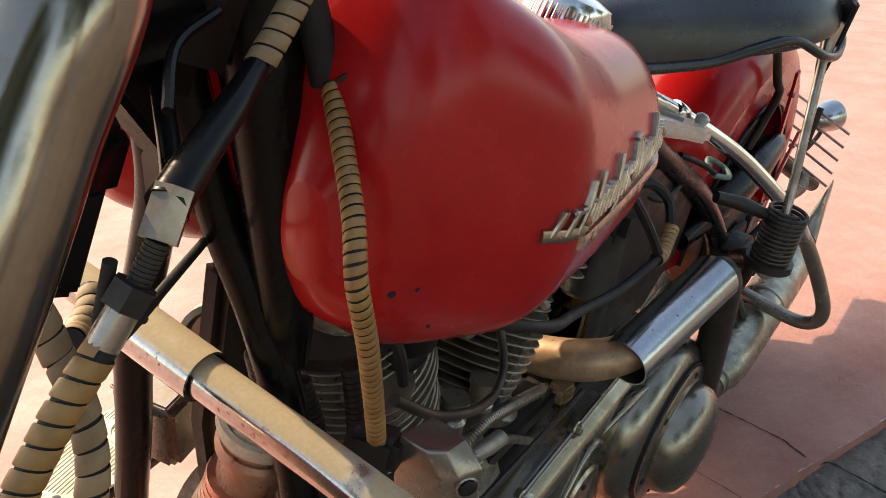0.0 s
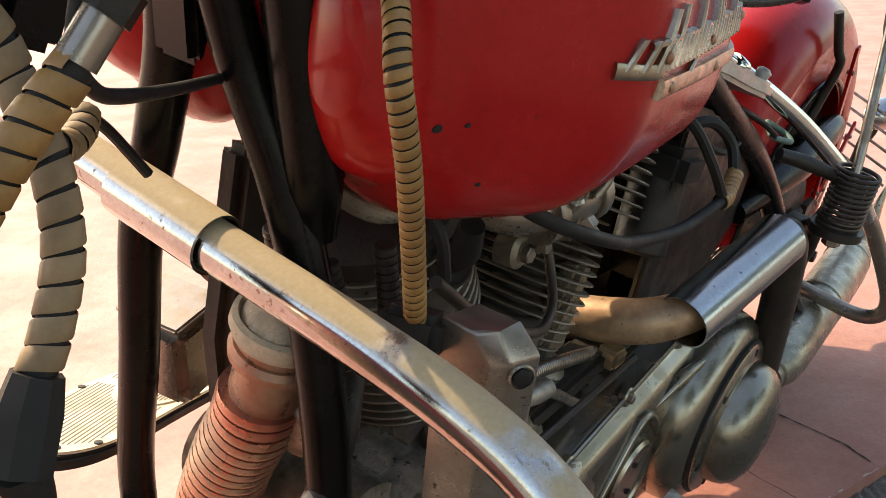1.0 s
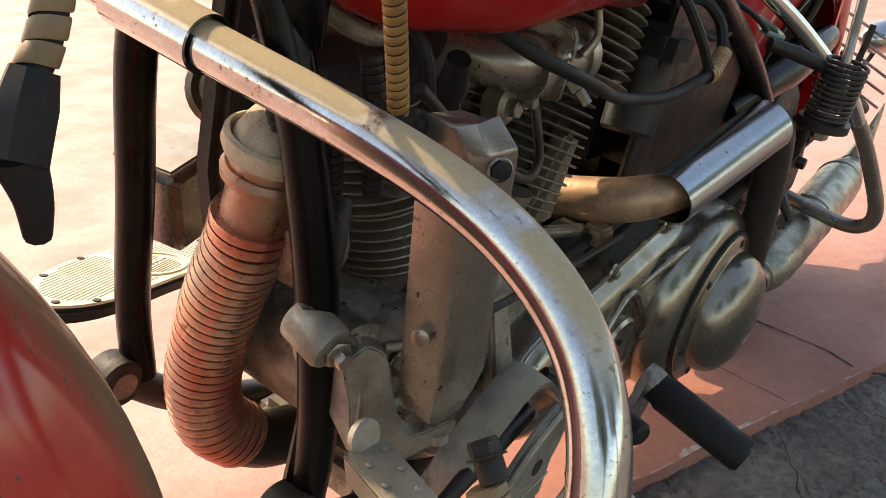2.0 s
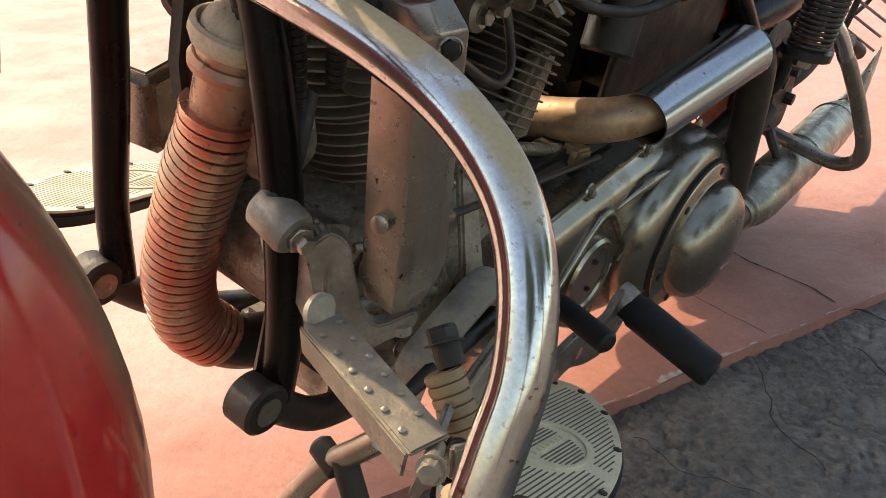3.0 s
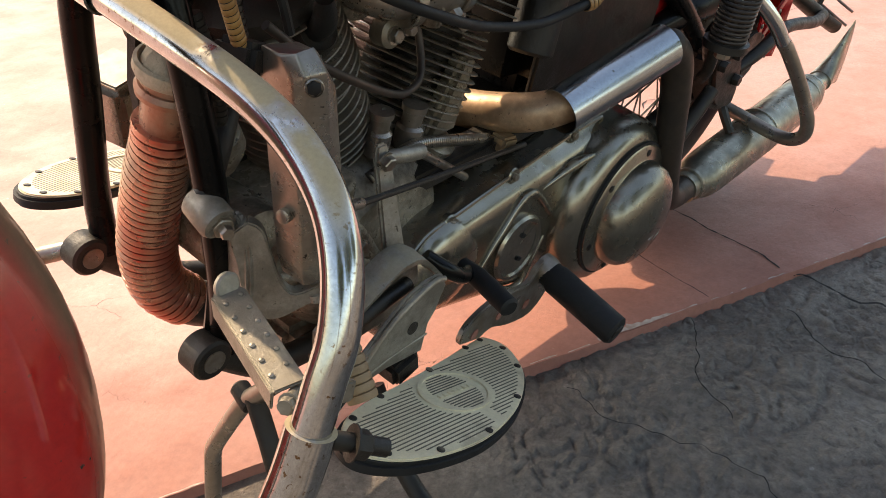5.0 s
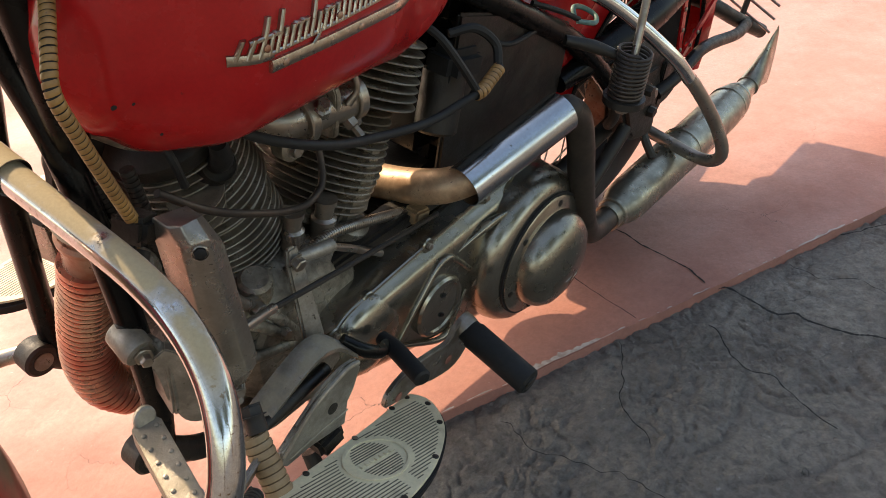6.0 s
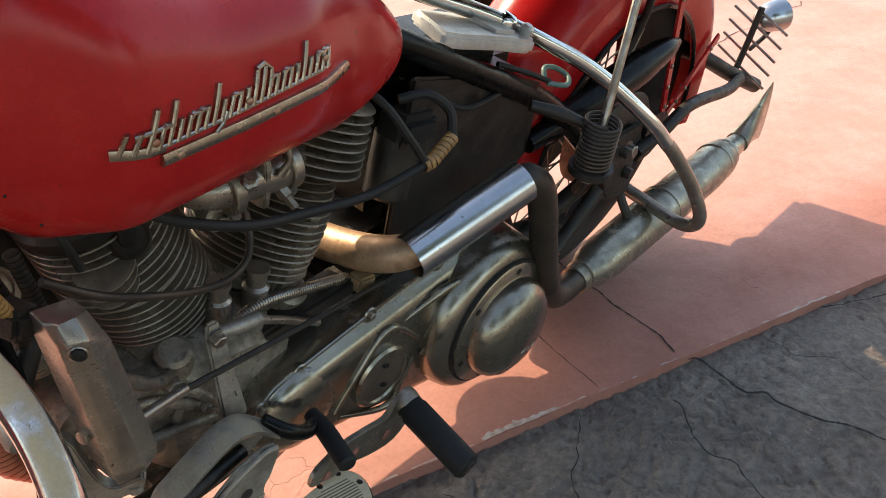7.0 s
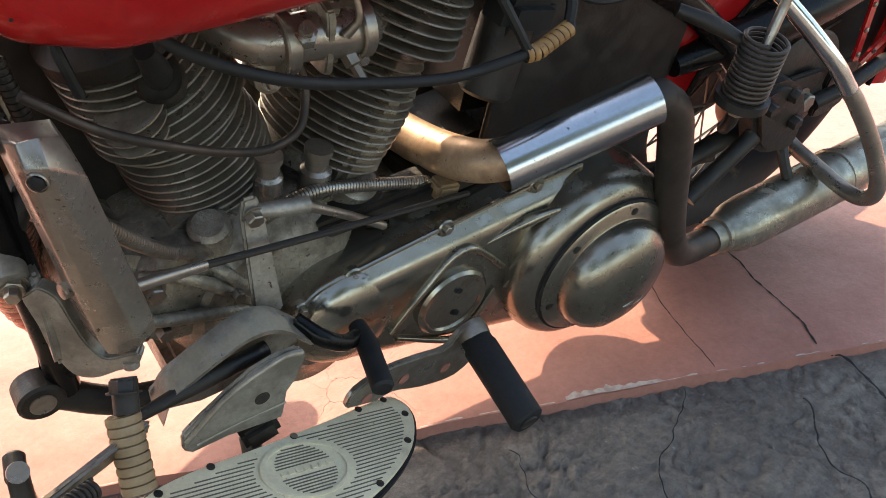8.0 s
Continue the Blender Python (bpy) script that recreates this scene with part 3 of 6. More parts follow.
for i in range(26):
    x = 0.480 + 0.0098 * i
    h = {2: 0.035, 4: 0.036, 9: 0.034, 14: 0.030, 15: 0.030, 21: 0.034}.get(i, 0.019)
    z0 = base_z(x)
    ribbon([(x + 0.38 * h * k / 4, z0 + h * k / 4) for k in range(5)], 0.0048, 0.0048, EMBLEM, "stroke", badge)
    if i in (3, 6, 7, 11, 16, 18, 23, 24):
        ribbon([(x + 0.0055, z0 + 0.0155), (x + 0.0105, z0 + 0.0185), (x + 0.0165, z0 + 0.0165)], 0.0040, 0.0046, EMBLEM, "stroke", badge)
ribbon([(0.492, 0.892), (0.503, 0.894), (0.528, 0.893)], 0.0045, 0.0045, EMBLEM, "stroke", badge)
ribbon([(0.628, 0.905), (0.638, 0.907), (0.646, 0.900), (0.642, 0.884)], 0.0045, 0.0045, EMBLEM, "stroke", badge)
ribbon([(0.586, 0.882), (0.580, 0.872), (0.572, 0.866)], 0.0045, 0.0042, EMBLEM, "stroke", badge)
for x, z in ((0.506, 0.885), (0.612, 0.882), (0.722, 0.885), (0.530, 0.8632), (0.648, 0.8578), (0.764, 0.8525)):
    o = on_tank(x, z)
    part("rivet", lathe([(0.0038, -0.002), (0.0038, 0.0058), (0.002, 0.007)], o, (0, -1, 0.05), 12), RUST, badge)
for x, z, r in ((0.3915, 0.8393, 0.0035), (0.405, 0.842, 0.002), (0.430, 0.800, 0.002)):
    P("tank_stain", lathe([(0.0005, 0.0010), (r * 0.85, 0.0008), (r, -0.002)], on_tank(x, z), (-0.5, -0.87, 0), 12, squash=0.7), RUBBER, "dark chip in the tank's paint", tank_l)
cap = P("fuel_cap", lathe([(0.042, -0.012), (0.042, 0.012), (0.038, 0.019), (0.022, 0.024), (0.001, 0.025)], (0.758, -0.075, 0.948), (0.25, -0.15, 1), 40), CHROME, "knurled chrome fuel cap")
for k in range(48):
    a = 2 * math.pi * k / 48
    zx = V((0.25, -0.15, 1)).normalized()
    u = zx.orthogonal().normalized()
    c = u * math.cos(a) + zx.cross(u) * math.sin(a)
    o = V((0.758, -0.075, 0.948)) + c * 0.0422
    part("knurl", tube([o - zx * 0.010, o + zx * 0.010], 0.0015, 5, 1), CHROME, cap)
P("cap_neck", lathe([(0.050, -0.02), (0.048, -0.010), (0.040, -0.008)], (0.758, -0.075, 0.946), (0.25, -0.15, 1), 30), RUBBER, "black filler neck ring")
P("tank_dash", lathe([(0.045, -0.02), (0.045, 0.012), (0.038, 0.02), (0.001, 0.022)], (0.60, -0.02, 0.995), (0, 0, 1), 30, squash=0.7), BLACK, "black centre strip of the tank")

# tubes of the chassis
for s in (-1, 1):
    k = 1.0 if s < 0 else 0.86
    P("down_tube", tube([(0.340, s * 0.015, 0.98), (0.366, s * 0.032 * k, 0.86), (0.380, s * 0.068 * k, 0.77), (0.384, s * 0.099 * k, 0.68), (0.393, s * 0.119 * k, 0.55), (0.403, s * 0.124, 0.42), (0.405, s * 0.118, 0.335)], 0.0168, 16), BLACK, "black wishbone down tube")
    lug = P("frame_lug", lathe([(0.022, -0.017), (0.0255, -0.014), (0.0255, 0.014), (0.022, 0.017)], (0.378, s * 0.121, 0.342), (0, 1, 0), 24), GREASE, "round eye of the frame foot")
    part("bush", lathe([(0.014, -0.0185), (0.014, 0.0185)], (0.378, s * 0.121, 0.342), (0, 1, 0), 20), STEEL, lug)
    P("lower_rail", tube([(0.39, s * 0.12, 0.335), (0.46, s * 0.118, 0.275), (0.55, s * 0.105, 0.238), (0.66, s * 0.085, 0.222), (0.90, s * 0.07, 0.215), (1.15, s * 0.07, 0.225), (1.35, s * 0.10, 0.28), (1.59, s * 0.12, 0.36)], 0.0175, 12), GREASE, "black lower frame rail")
    P("seat_stay", tube([(0.93, s * 0.075, 0.805), (1.00, s * 0.090, 0.77), (1.12, s * 0.100, 0.705), (1.316, s * 0.11, 0.596), (1.447, s * 0.13, 0.48), (1.53, s * 0.13, 0.39)], 0.020, 14), BLACK, "black upper frame tube")
P("neck", lathe([(0.036, -0.10), (0.040, -0.09), (0.034, -0.07), (0.034, 0.07), (0.040, 0.09), (0.036, 0.10)], (0.305, 0, 1.04), (0.45, 0, 0.9), 28), BLACK, "black steering neck")
P("backbone", tube([(0.33, 0, 1.0), (0.5, 0, 0.92), (0.85, 0, 0.80), (1.02, 0, 0.73)], 0.022, 14), BLACK, "black frame backbone")
P("seat_post_tube", tube([(1.00, 0, 0.74), (1.02, 0, 0.5), (1.03, 0, 0.24)], 0.019, 14), BLACK, "black seat post tube")
P("tank_bracket", tube([(0.355, -0.045, 1.06), (0.372, -0.058, 0.98), (0.382, -0.070, 0.88), (0.388, -0.082, 0.79), (0.392, -0.085, 0.74)], [0.03, 0.028, 0.024, 0.020, 0.014], 14), BLACK, "black bracket at the front of the tank")
P("gusset", slab([(0.0, 0.0), (0.05, -0.07), (0.06, -0.11), (0.045, -0.165), (0.035, -0.165), (0.03, -0.115), (-0.01, -0.06), (-0.02, -0.02)], 0.04, (0.315, 0.025, 1.0), (1, 0, 0), (0, 0, 1), 0.006), BLACK, "black neck gusset")

# front crash bar
BAR = [(0.338, -0.05, 0.737), (0.341, -0.17, 0.727), (0.343, -0.245, 0.717), (0.341, -0.300, 0.702), (0.333, -0.345, 0.678), (0.320, -0.375, 0.645), (0.303, -0.394, 0.602), (0.286, -0.400, 0.565), (0.270, -0.404, 0.528)]
bar = P("crash_bar", tube(BAR[::-1][:-1] + [(0.338, -0.05, 0.737), (0.336, 0.08, 0.750), (0.335, 0.19, 0.755)] + [(0.333, 0.26, 0.742), (0.325, 0.315, 0.70), (0.312, 0.345, 0.64), (0.29, 0.36, 0.56), (0.28, 0.36, 0.50)], 0.0165, 24, 8), DUSTY, "chrome front crash bar, pitted and dusty on top")
part("clamp_sleeve", tube([(0.3365, 0.032, 0.7445), (0.338, -0.055, 0.737)], 0.0205, 26, 1, wall=0.002), DUSTY, bar, "dusty split sleeve over the bar")
part("lower_sleeve", tube([(0.272, -0.4035, 0.532), (0.262, -0.405, 0.505), (0.250, -0.406, 0.478), (0.226, -0.400, 0.42)], [0.0205, 0.0205, 0.0205, 0.018], 24, 4), DUSTY, bar, "chrome sleeve at the foot of the bar")
part("clamp_bolt", hexbolt((0.306, -0.416, 0.500), (0.75, -0.5, -0.35), 0.0125, 0.014, tube([(0.275, -0.396, 0.515), (0.330, -0.431, 0.489)], 0.0080, 12, 1)), GREASE, bar, "greasy clamp bolt")

def rounded(pts, r, n=4):
    """A polygon with its corners rounded off."""
    out = []
    for a, b, c in zip(pts[-1:] + pts[:-1], pts, pts[1:] + pts[:1]):
        a, b, c = V((*a, 0)), V((*b, 0)), V((*c, 0))
        d = min(r, 0.45 * (a - b).length, 0.45 * (c - b).length)
        p, q = b + (a - b).normalized() * d, b + (c - b).normalized() * d
        for k in range(n + 1):
            t = k / n
            m = p * (1 - t) ** 2 + b * 2 * t * (1 - t) + q * t * t
            out.append((m.x, m.y))
    return out


# regulator cover: a tall faceted alloy box, cut slanting at its foot
bm = bmesh.new()
bridge(bm, [
    [(0.3985, -0.186, 0.726), (0.3990, -0.208, 0.724), (0.4060, -0.222, 0.730), (0.4210, -0.226, 0.734), (0.4390, -0.212, 0.720), (0.4390, -0.186, 0.720)],
    [(0.3970, -0.186, 0.706), (0.4010, -0.224, 0.7075), (0.4055, -0.234, 0.7120), (0.4210, -0.2445, 0.7180), (0.4490, -0.227, 0.6900), (0.4490, -0.186, 0.6900)],
    [(0.4270, -0.180, 0.4880), (0.4340, -0.211, 0.4850), (0.4480, -0.2165, 0.4820), (0.4660, -0.2225, 0.4860), (0.4840, -0.2210, 0.5050), (0.4840, -0.180, 0.5050)],
    [(0.4350, -0.180, 0.4660), (0.4400, -0.207, 0.4600), (0.4535, -0.2105, 0.4570), (0.4690, -0.2150, 0.4640), (0.4860, -0.2150, 0.4800), (0.4840, -0.180, 0.4800)],
])
bmesh.ops.bevel(bm, geom=bm.edges[:], offset=0.0022, segments=2, profile=0.6, affect="EDGES")
reg = P("regulator_cover", bm, COVER, "tall dark aluminium cover box with a faceted face", angle=30)
rc = part("bolt_recess", lathe([(0.0080, -0.006), (0.0088, 0.001), (0.0076, 0.0018), (0.0070, 0.0)], (0.4120, -0.2390, 0.7040), (-0.55, -0.83, 0.08), 20), COVER, reg, "dark bolt recess")
part("bolt", hexbolt((0.4125, -0.2380, 0.7040), (-0.55, -0.83, 0.08), 0.0066, 0.004), RUBBER, rc)
part("bolt", lathe([(0.0075, -0.008), (0.0075, 0.001), (0.005, 0.002)], (0.4150, -0.2010, 0.5535), (-0.95, -0.28, 0.12), 16), COVER, reg)

# crankcase and front castings
P("crankcase", lathe([(0.05, -0.125), (0.100, -0.122), (0.112, -0.11), (0.125, -0.095), (0.135, -0.07), (0.135, 0.06), (0.125, 0.09), (0.05, 0.095)], (0.665, 0, 0.345), (0, 1, 0), 40), DIRTY, "oily grey alloy crankcase")
P("gearbox", block((0.22, 0.15, 0.17), pose(1.00, 0.0, 0.375, 0, -8, 0), 0.02), GREASE, "oily gearbox behind the engine")
# Added drum, sized so that its shadow gives the rounded edge on the pavement
P("transmission_case", lathe([(0.10, -0.055), (0.128, -0.05), (0.132, -0.03), (0.132, 0.05), (0.11, 0.06)], (1.185, 0.0, 0.288), (0, 1, 0), 44), DIRTY, "round oily case added to shape the shadow under the bike")
# Added block that keeps the sun from passing between engine and gearbox
P("engine_cradle", block((0.36, 0.14, 0.20), pose(0.86, 0.0, 0.295), 0.02), DIRTY, "dark block added between engine and gearbox to stop sunlight")
cast = P("front_casting", slab(smooth_outline([(0.018, 0.520), (0.026, 0.482), (0.031, 0.450), (0.046, 0.415), (0.068, 0.410), (0.092, 0.424), (0.114, 0.437), (0.116, 0.456), (0.085, 0.443), (0.070, 0.459), (0.060, 0.490), (0.050, 0.525), (0.030, 0.535)], 4), 0.016, (0.380, -0.134, 0), (0.81, -0.585, 0), (0, 0, 1), 0.004), GREYCAST, "dusty grey alloy engine mount casting")
part("flange", slab(smooth_outline([(-0.092, 0.530), (-0.092, 0.490), (-0.106, 0.472), (-0.138, 0.452), (-0.166, 0.425), (-0.172, 0.460), (-0.166, 0.520), (-0.140, 0.540)], 3)[::-1], 0.010, (0.397, 0, 0), (0, 1, 0), (0, 0, 1), 0.003), GREYCAST, cast, "curved front flange")
part("boss", lathe([(0.008, -0.004), (0.008, 0.004), (0.005, 0.006)], (0.459, -0.207, 0.436), (0, -0.3, -1), 14), GREYCAST, cast)

P("crankcase_nose", lathe([(0.03, -0.115), (0.062, -0.11), (0.072, -0.09), (0.076, 0.08), (0.06, 0.10)], (0.548, 0, 0.395), (0, 1, 0), 32), DIRTY, "oily rounded nose of the crankcase")
P("crankcase_deck", slab([(0.53, 0.40), (0.60, 0.34), (0.80, 0.34), (0.845, 0.42), (0.80, 0.478), (0.70, 0.455), (0.61, 0.490), (0.545, 0.465)], 0.17, (0, 0.085, 0), (1, 0, 0), (0, 0, 1), 0.012), DIRTY, "oily upper half of the crankcase")
P("sump", block((0.26, 0.17, 0.06), pose(0.66, 0.0, 0.222, 0, 2, 0), 0.012), DIRTY, "oily casting under the crankcase")
for x, y, z, r in ((0.515, -0.118, 0.430, 0.011), (0.565, -0.124, 0.462, 0.010), (0.520, -0.114, 0.360, 0.010), (0.580, -0.126, 0.300, 0.010), (0.640, -0.127, 0.262, 0.009), (0.605, -0.128, 0.395, 0.008)):
    P("case_bolt", hexbolt((x, y, z), (0, -1, 0.05), r, 0.012), STEEL, "greasy case bolt")
for x, z, dx in ((0.555, 0.435, -0.05), (0.600, 0.420, -0.02), (0.52, 0.385, -0.06)):
    P("case_rib", tube([(0.645, -0.120, 0.350), (x, -0.122, z), (x + dx, -0.105, z + 0.012)], [0.010, 0.008, 0.005], 10), DIRTY, "cast rib of the crankcase")
# Unseen far-side cover, assumed and added to block sun under the engine
P("timing_cover", slab([(0.53, 0.29), (0.60, 0.25), (0.80, 0.25), (0.93, 0.30), (0.95, 0.38), (0.86, 0.46), (0.70, 0.48), (0.56, 0.43)][::-1], 0.05, (0, 0.095, 0), (1, 0, 0), (0, 0, 1), 0.012), DIRTY, "assumed alloy timing cover on the unseen far side, blocking sun")
# Assumed tubes, added to darken the bright gap between the cylinders
for (x0, z0), (x1, z1) in (((0.640, 0.46), (0.590, 0.66)), ((0.675, 0.46), (0.655, 0.66)), ((0.735, 0.46), (0.765, 0.66)), ((0.770, 0.46), (0.830, 0.66))):
    P("pushrod_cover", tube([(x0, 0.115, z0), (x0 + 0.45 * (x1 - x0), 0.118, z0 + 0.45 * (z1 - z0)), (x1, 0.110, z1)], [0.016, 0.013, 0.011], 14), GREASE, "assumed dark pushrod tube on the far side, filling a bright gap")
# Unseen slab, added to keep the sun off the gearbox
P("kicker_cover", slab(rounded([(0.88, 0.25), (1.13, 0.25), (1.14, 0.47), (1.06, 0.535), (0.88, 0.53)], 0.03), 0.05, (0, 0.15, 0), (1, 0, 0), (0, 0, 1), 0.010), GREASE, "dark slab added on the unseen far side to shade the gearbox")
# Unseen plate, outlined to stop sun flecks that pass through the rear wheel
P("far_guard", slab(rounded([(1.33, 0.25), (1.74, 0.24), (1.86, 0.26), (1.88, 0.53), (1.79, 0.68), (1.68, 0.715), (1.50, 0.70), (1.36, 0.62)], 0.04), 0.05, (0, 0.19, 0), (1, 0, 0), (0, 0, 1), 0.010), BLACK, "black plate added beyond the wheel to block sunlight")
# Assumed air cleaner, added on the far side as a sun blocker
P("air_cleaner", lathe([(0.06, 0.0), (0.092, 0.01), (0.095, 0.05), (0.08, 0.065), (0.001, 0.07)], (0.70, 0.10, 0.665), (0, 1, 0), 36), BLACK, "assumed round black air cleaner on the far side, blocking sun")
# Added plate that stands for the darkness behind the regulator
P("engine_mount_plate", slab([(0.425, 0.45), (0.55, 0.44), (0.56, 0.60), (0.50, 0.74), (0.42, 0.76), (0.405, 0.60)], 0.03, (0, 0.045, 0), (1, 0, 0), (0, 0, 1), 0.008), GREASE, "black plate added to darken the gap ahead of the cylinder")

cl = P("clamp_lug", tube([(0.383, -0.110, 0.540), (0.383, -0.114, 0.539), (0.380, -0.146, 0.532), (0.380, -0.150, 0.531)], [0.017, 0.0195, 0.0195, 0.017], 24, 1), GREYCAST, "dusty clamp lug on the down tube")
part("bolt", hexbolt((0.383, -0.150, 0.529), (-0.3, -1, 0), 0.0115, 0.008, hexbolt((0.3805, -0.158, 0.529), (-0.3, -1, 0), 0.0075, 0.009)), STEEL, cl)
P("thin_stay", tube([(0.392, -0.116, 0.500), (0.395, -0.113, 0.430), (0.394, -0.109, 0.356)], [0.0045, 0.0045, 0.008], 8), BLACK, "thin black stay beside the down tube")
P("clamp_arm", tube([(0.376, -0.122, 0.540), (0.392, -0.118, 0.560), (0.412, -0.108, 0.588), (0.435, -0.092, 0.612)], [0.010, 0.013, 0.013, 0.012], 14), GREASE)

# cylinders with fins
def barrel(base, top, r0, name, fins, label, wide=1.0):
    base, top = V(base), V(top)
    ax = (top - base).normalized()
    h = (top - base).length
    # Black core: the shade between the fins is put into its colour
    body = P(name, lathe([(r0 * 0.66 * wide, 0), (r0 * 0.66 * wide, h)], base, ax, 40, squash=1 / wide, up=(0, 1, 0)), GREASE, label)
    part("base_flange", lathe([(r0 * 0.98, -0.004), (r0 * 0.98, 0.012), (r0 * 0.86, 0.02)], base, ax, 40), DIRTY, body)
    side = ax.cross(V((0, 1, 0))).normalized()
    for k in range(fins):
        t = 0.025 + (h - 0.03) * k / (fins - 1)
        r = r0 * (1.0 + 0.10 * math.sin(math.pi * k / (fins - 1)))
        part("fin", lathe([(r * wide * 0.62, -0.0022), (r * wide * 0.985, -0.0012), (r * wide, 0.0), (r * wide * 0.985, 0.0012), (r * wide * 0.62, 0.0022)], base + ax * t, ax, 64, squash=1 / wide, up=(0, 1, 0)), FIN, body, angle=4)
    return body


def head(base, ax, r0, name, fins, label, out, wide=1.0):
    base, ax = V(base), V(ax).normalized()
    tp = 0.012 + 0.0125 * fins
    # Head core blackened as well, to paint the shaded gaps of its fins
    body = P(name, lathe([(r0 * 0.7, 0), (r0 * 0.72, tp - 0.008), (r0 * 1.0, tp - 0.006), (r0 * 1.0, tp + 0.012), (r0 * 0.8, tp + 0.028), (r0 * 0.3, tp + 0.034)], base, ax, 36, squash=1.0), GREASE, label)
    for k in range(fins):
        f = out * (1.0 - 0.012 * k)
        part("fin", lathe([(r0 * 0.68 * wide, -0.0024), (r0 * f * wide * 0.985, -0.0013), (r0 * f * wide, 0), (r0 * f * wide * 0.985, 0.0013), (r0 * 0.68 * wide, 0.0024)], base + ax * (0.012 + 0.0125 * k), ax, 64, squash=1 / wide, up=(0, 1, 0)), FIN, body, angle=4)
    return body


FRONT_AX, REAR_AX = (-0.383, 0, 0.924), (0.383, 0, 0.924)
F0, R0 = V((0.645, 0, 0.445)), V((0.715, 0, 0.445))
fa, ra = V(FRONT_AX).normalized(), V(REAR_AX).normalized()
barrel(F0, F0 + fa * 0.135, 0.078, "front_cylinder", 10, "sooty finned front cylinder")
barrel(R0 + ra * 0.02 + V((0.045, 0, 0)), R0 + ra * 0.20 + V((0.045, 0, 0)), 0.072, "rear_cylinder", 14, "sooty finned rear cylinder", 1.35)
head(F0 + fa * 0.135, FRONT_AX, 0.080, "front_head", 9, "finned sooty front cylinder head", 1.12)
head(R0 + ra * 0.20 + V((0.047, 0, 0)), REAR_AX, 0.080, "rear_head", 8, "finned sooty rear cylinder head", 1.27, 1.22)
man = P("inlet_manifold", tube([(0.625, -0.03, 0.690), (0.66, -0.080, 0.683), (0.72, -0.088, 0.680), (0.77, -0.088, 0.676), (0.82, -0.05, 0.668)], [0.020, 0.024, 0.026, 0.025, 0.021], 20), COVER, "grey inlet manifold between the heads")
for x in (0.685, 0.772):
    part("clamp", lathe([(0.031, -0.008), (0.033, -0.006), (0.033, 0.006), (0.031, 0.008)], (x, -0.088, 0.679), (1, 0, 0), 24), STEEL, man)
    part("bolt", hexbolt((x, -0.10, 0.648), (0, -1, 0), 0.007, 0.008), STEEL, man)
flange = part("flange", slab(smooth_outline([(-0.022, -0.036), (0.022, -0.036), (0.026, 0.0), (0.022, 0.036), (-0.022, 0.036), (-0.026, 0.0)], 3), 0.010, (0.722, -0.088, 0.680), (0, 1, 0), (0, 0, 1), 0.002), DIRTY, man, "oval flange")
for dz in (-0.028, 0.028):
    part("bolt", hexbolt((0.736, -0.090, 0.680 + dz), (1, -0.2, 0), 0.007, 0.010), STEEL, man)
part("choke_lever", tube([(0.742, -0.116, 0.690), (0.752, -0.122, 0.710), (0.748, -0.118, 0.735)], [0.006, 0.004, 0.004], 10), STEEL, man)
part("fitting", lathe([(0.012, 0), (0.012, 0.014), (0.008, 0.016), (0.008, 0.026)], (0.700, -0.108, 0.690), (-0.2, -0.5, 0.8), 6), COVER, man)
part("fitting", lathe([(0.010, 0), (0.010, 0.012), (0.006, 0.014), (0.006, 0.03)], (0.752, -0.105, 0.660), (0.2, -0.6, -0.6), 6), STEEL, man)
P("carburettor", lathe([(0.02, -0.04), (0.038, -0.035), (0.038, 0.02), (0.03, 0.04)], (0.70, 0.03, 0.66), (0, 1, 0), 24), DIRTY, "grey carburettor behind the manifold")
P("plug_boss", lathe([(0.028, -0.03), (0.024, 0.0), (0.021, 0.005), (0.017, 0.002)], (0.560, -0.080, 0.664), (-0.25, -0.75, 0.6), 24), GREASE, "cast boss round the spark plug")
P("plug_cap", tube([(0.560, -0.078, 0.664), (0.553, -0.098, 0.684), (0.540, -0.110, 0.715)], [0.013, 0.014, 0.010], 14), RUBBER, "black plug cap")
for k in range(3):
    P("cooling_rib", lathe([(0.026, -0.002), (0.036 - 0.003 * k, -0.001), (0.036 - 0.003 * k, 0.001), (0.026, 0.002)], (0.530 + 0.004 * k, -0.072, 0.632 - 0.016 * k), (-0.383, 0, 0.924), 24), FIN, "short fin ahead of the plug boss")
P("head_bolt_boss", lathe([(0.018, -0.02), (0.018, 0.0), (0.013, 0.004)], (0.672, -0.086, 0.640), (0, -1, 0.1), 16), FIN, "bolt boss between the heads")
P("head_bolt", hexbolt((0.672, -0.091, 0.640), (0, -1, 0.1), 0.009, 0.008), STEEL, "head bolt")
P("valve_spring_cover", lathe([(0.017, 0), (0.017, 0.03), (0.013, 0.034), (0.013, 0.05), (0.016, 0.052), (0.016, 0.06)], (0.668, -0.082, 0.482), (0.02, -0.05, 1), 18), COVER, "grey valve spring cover")
P("valve_spring_cover", lathe([(0.019, 0), (0.019, 0.03), (0.014, 0.034), (0.014, 0.052), (0.017, 0.054), (0.017, 0.062)], (0.728, -0.080, 0.470), (0.08, -0.05, 1), 18), COVER, "grey valve spring cover")
P("cylinder_foot", slab([(-0.035, -0.03), (0.03, -0.03), (0.058, 0.075), (0.030, 0.085), (-0.005, 0.02)], 0.03, (0.785, -0.062, 0.500), (1, 0, 0), (0, 0, 1), 0.008), FIN, "cast foot of the rear cylinder")
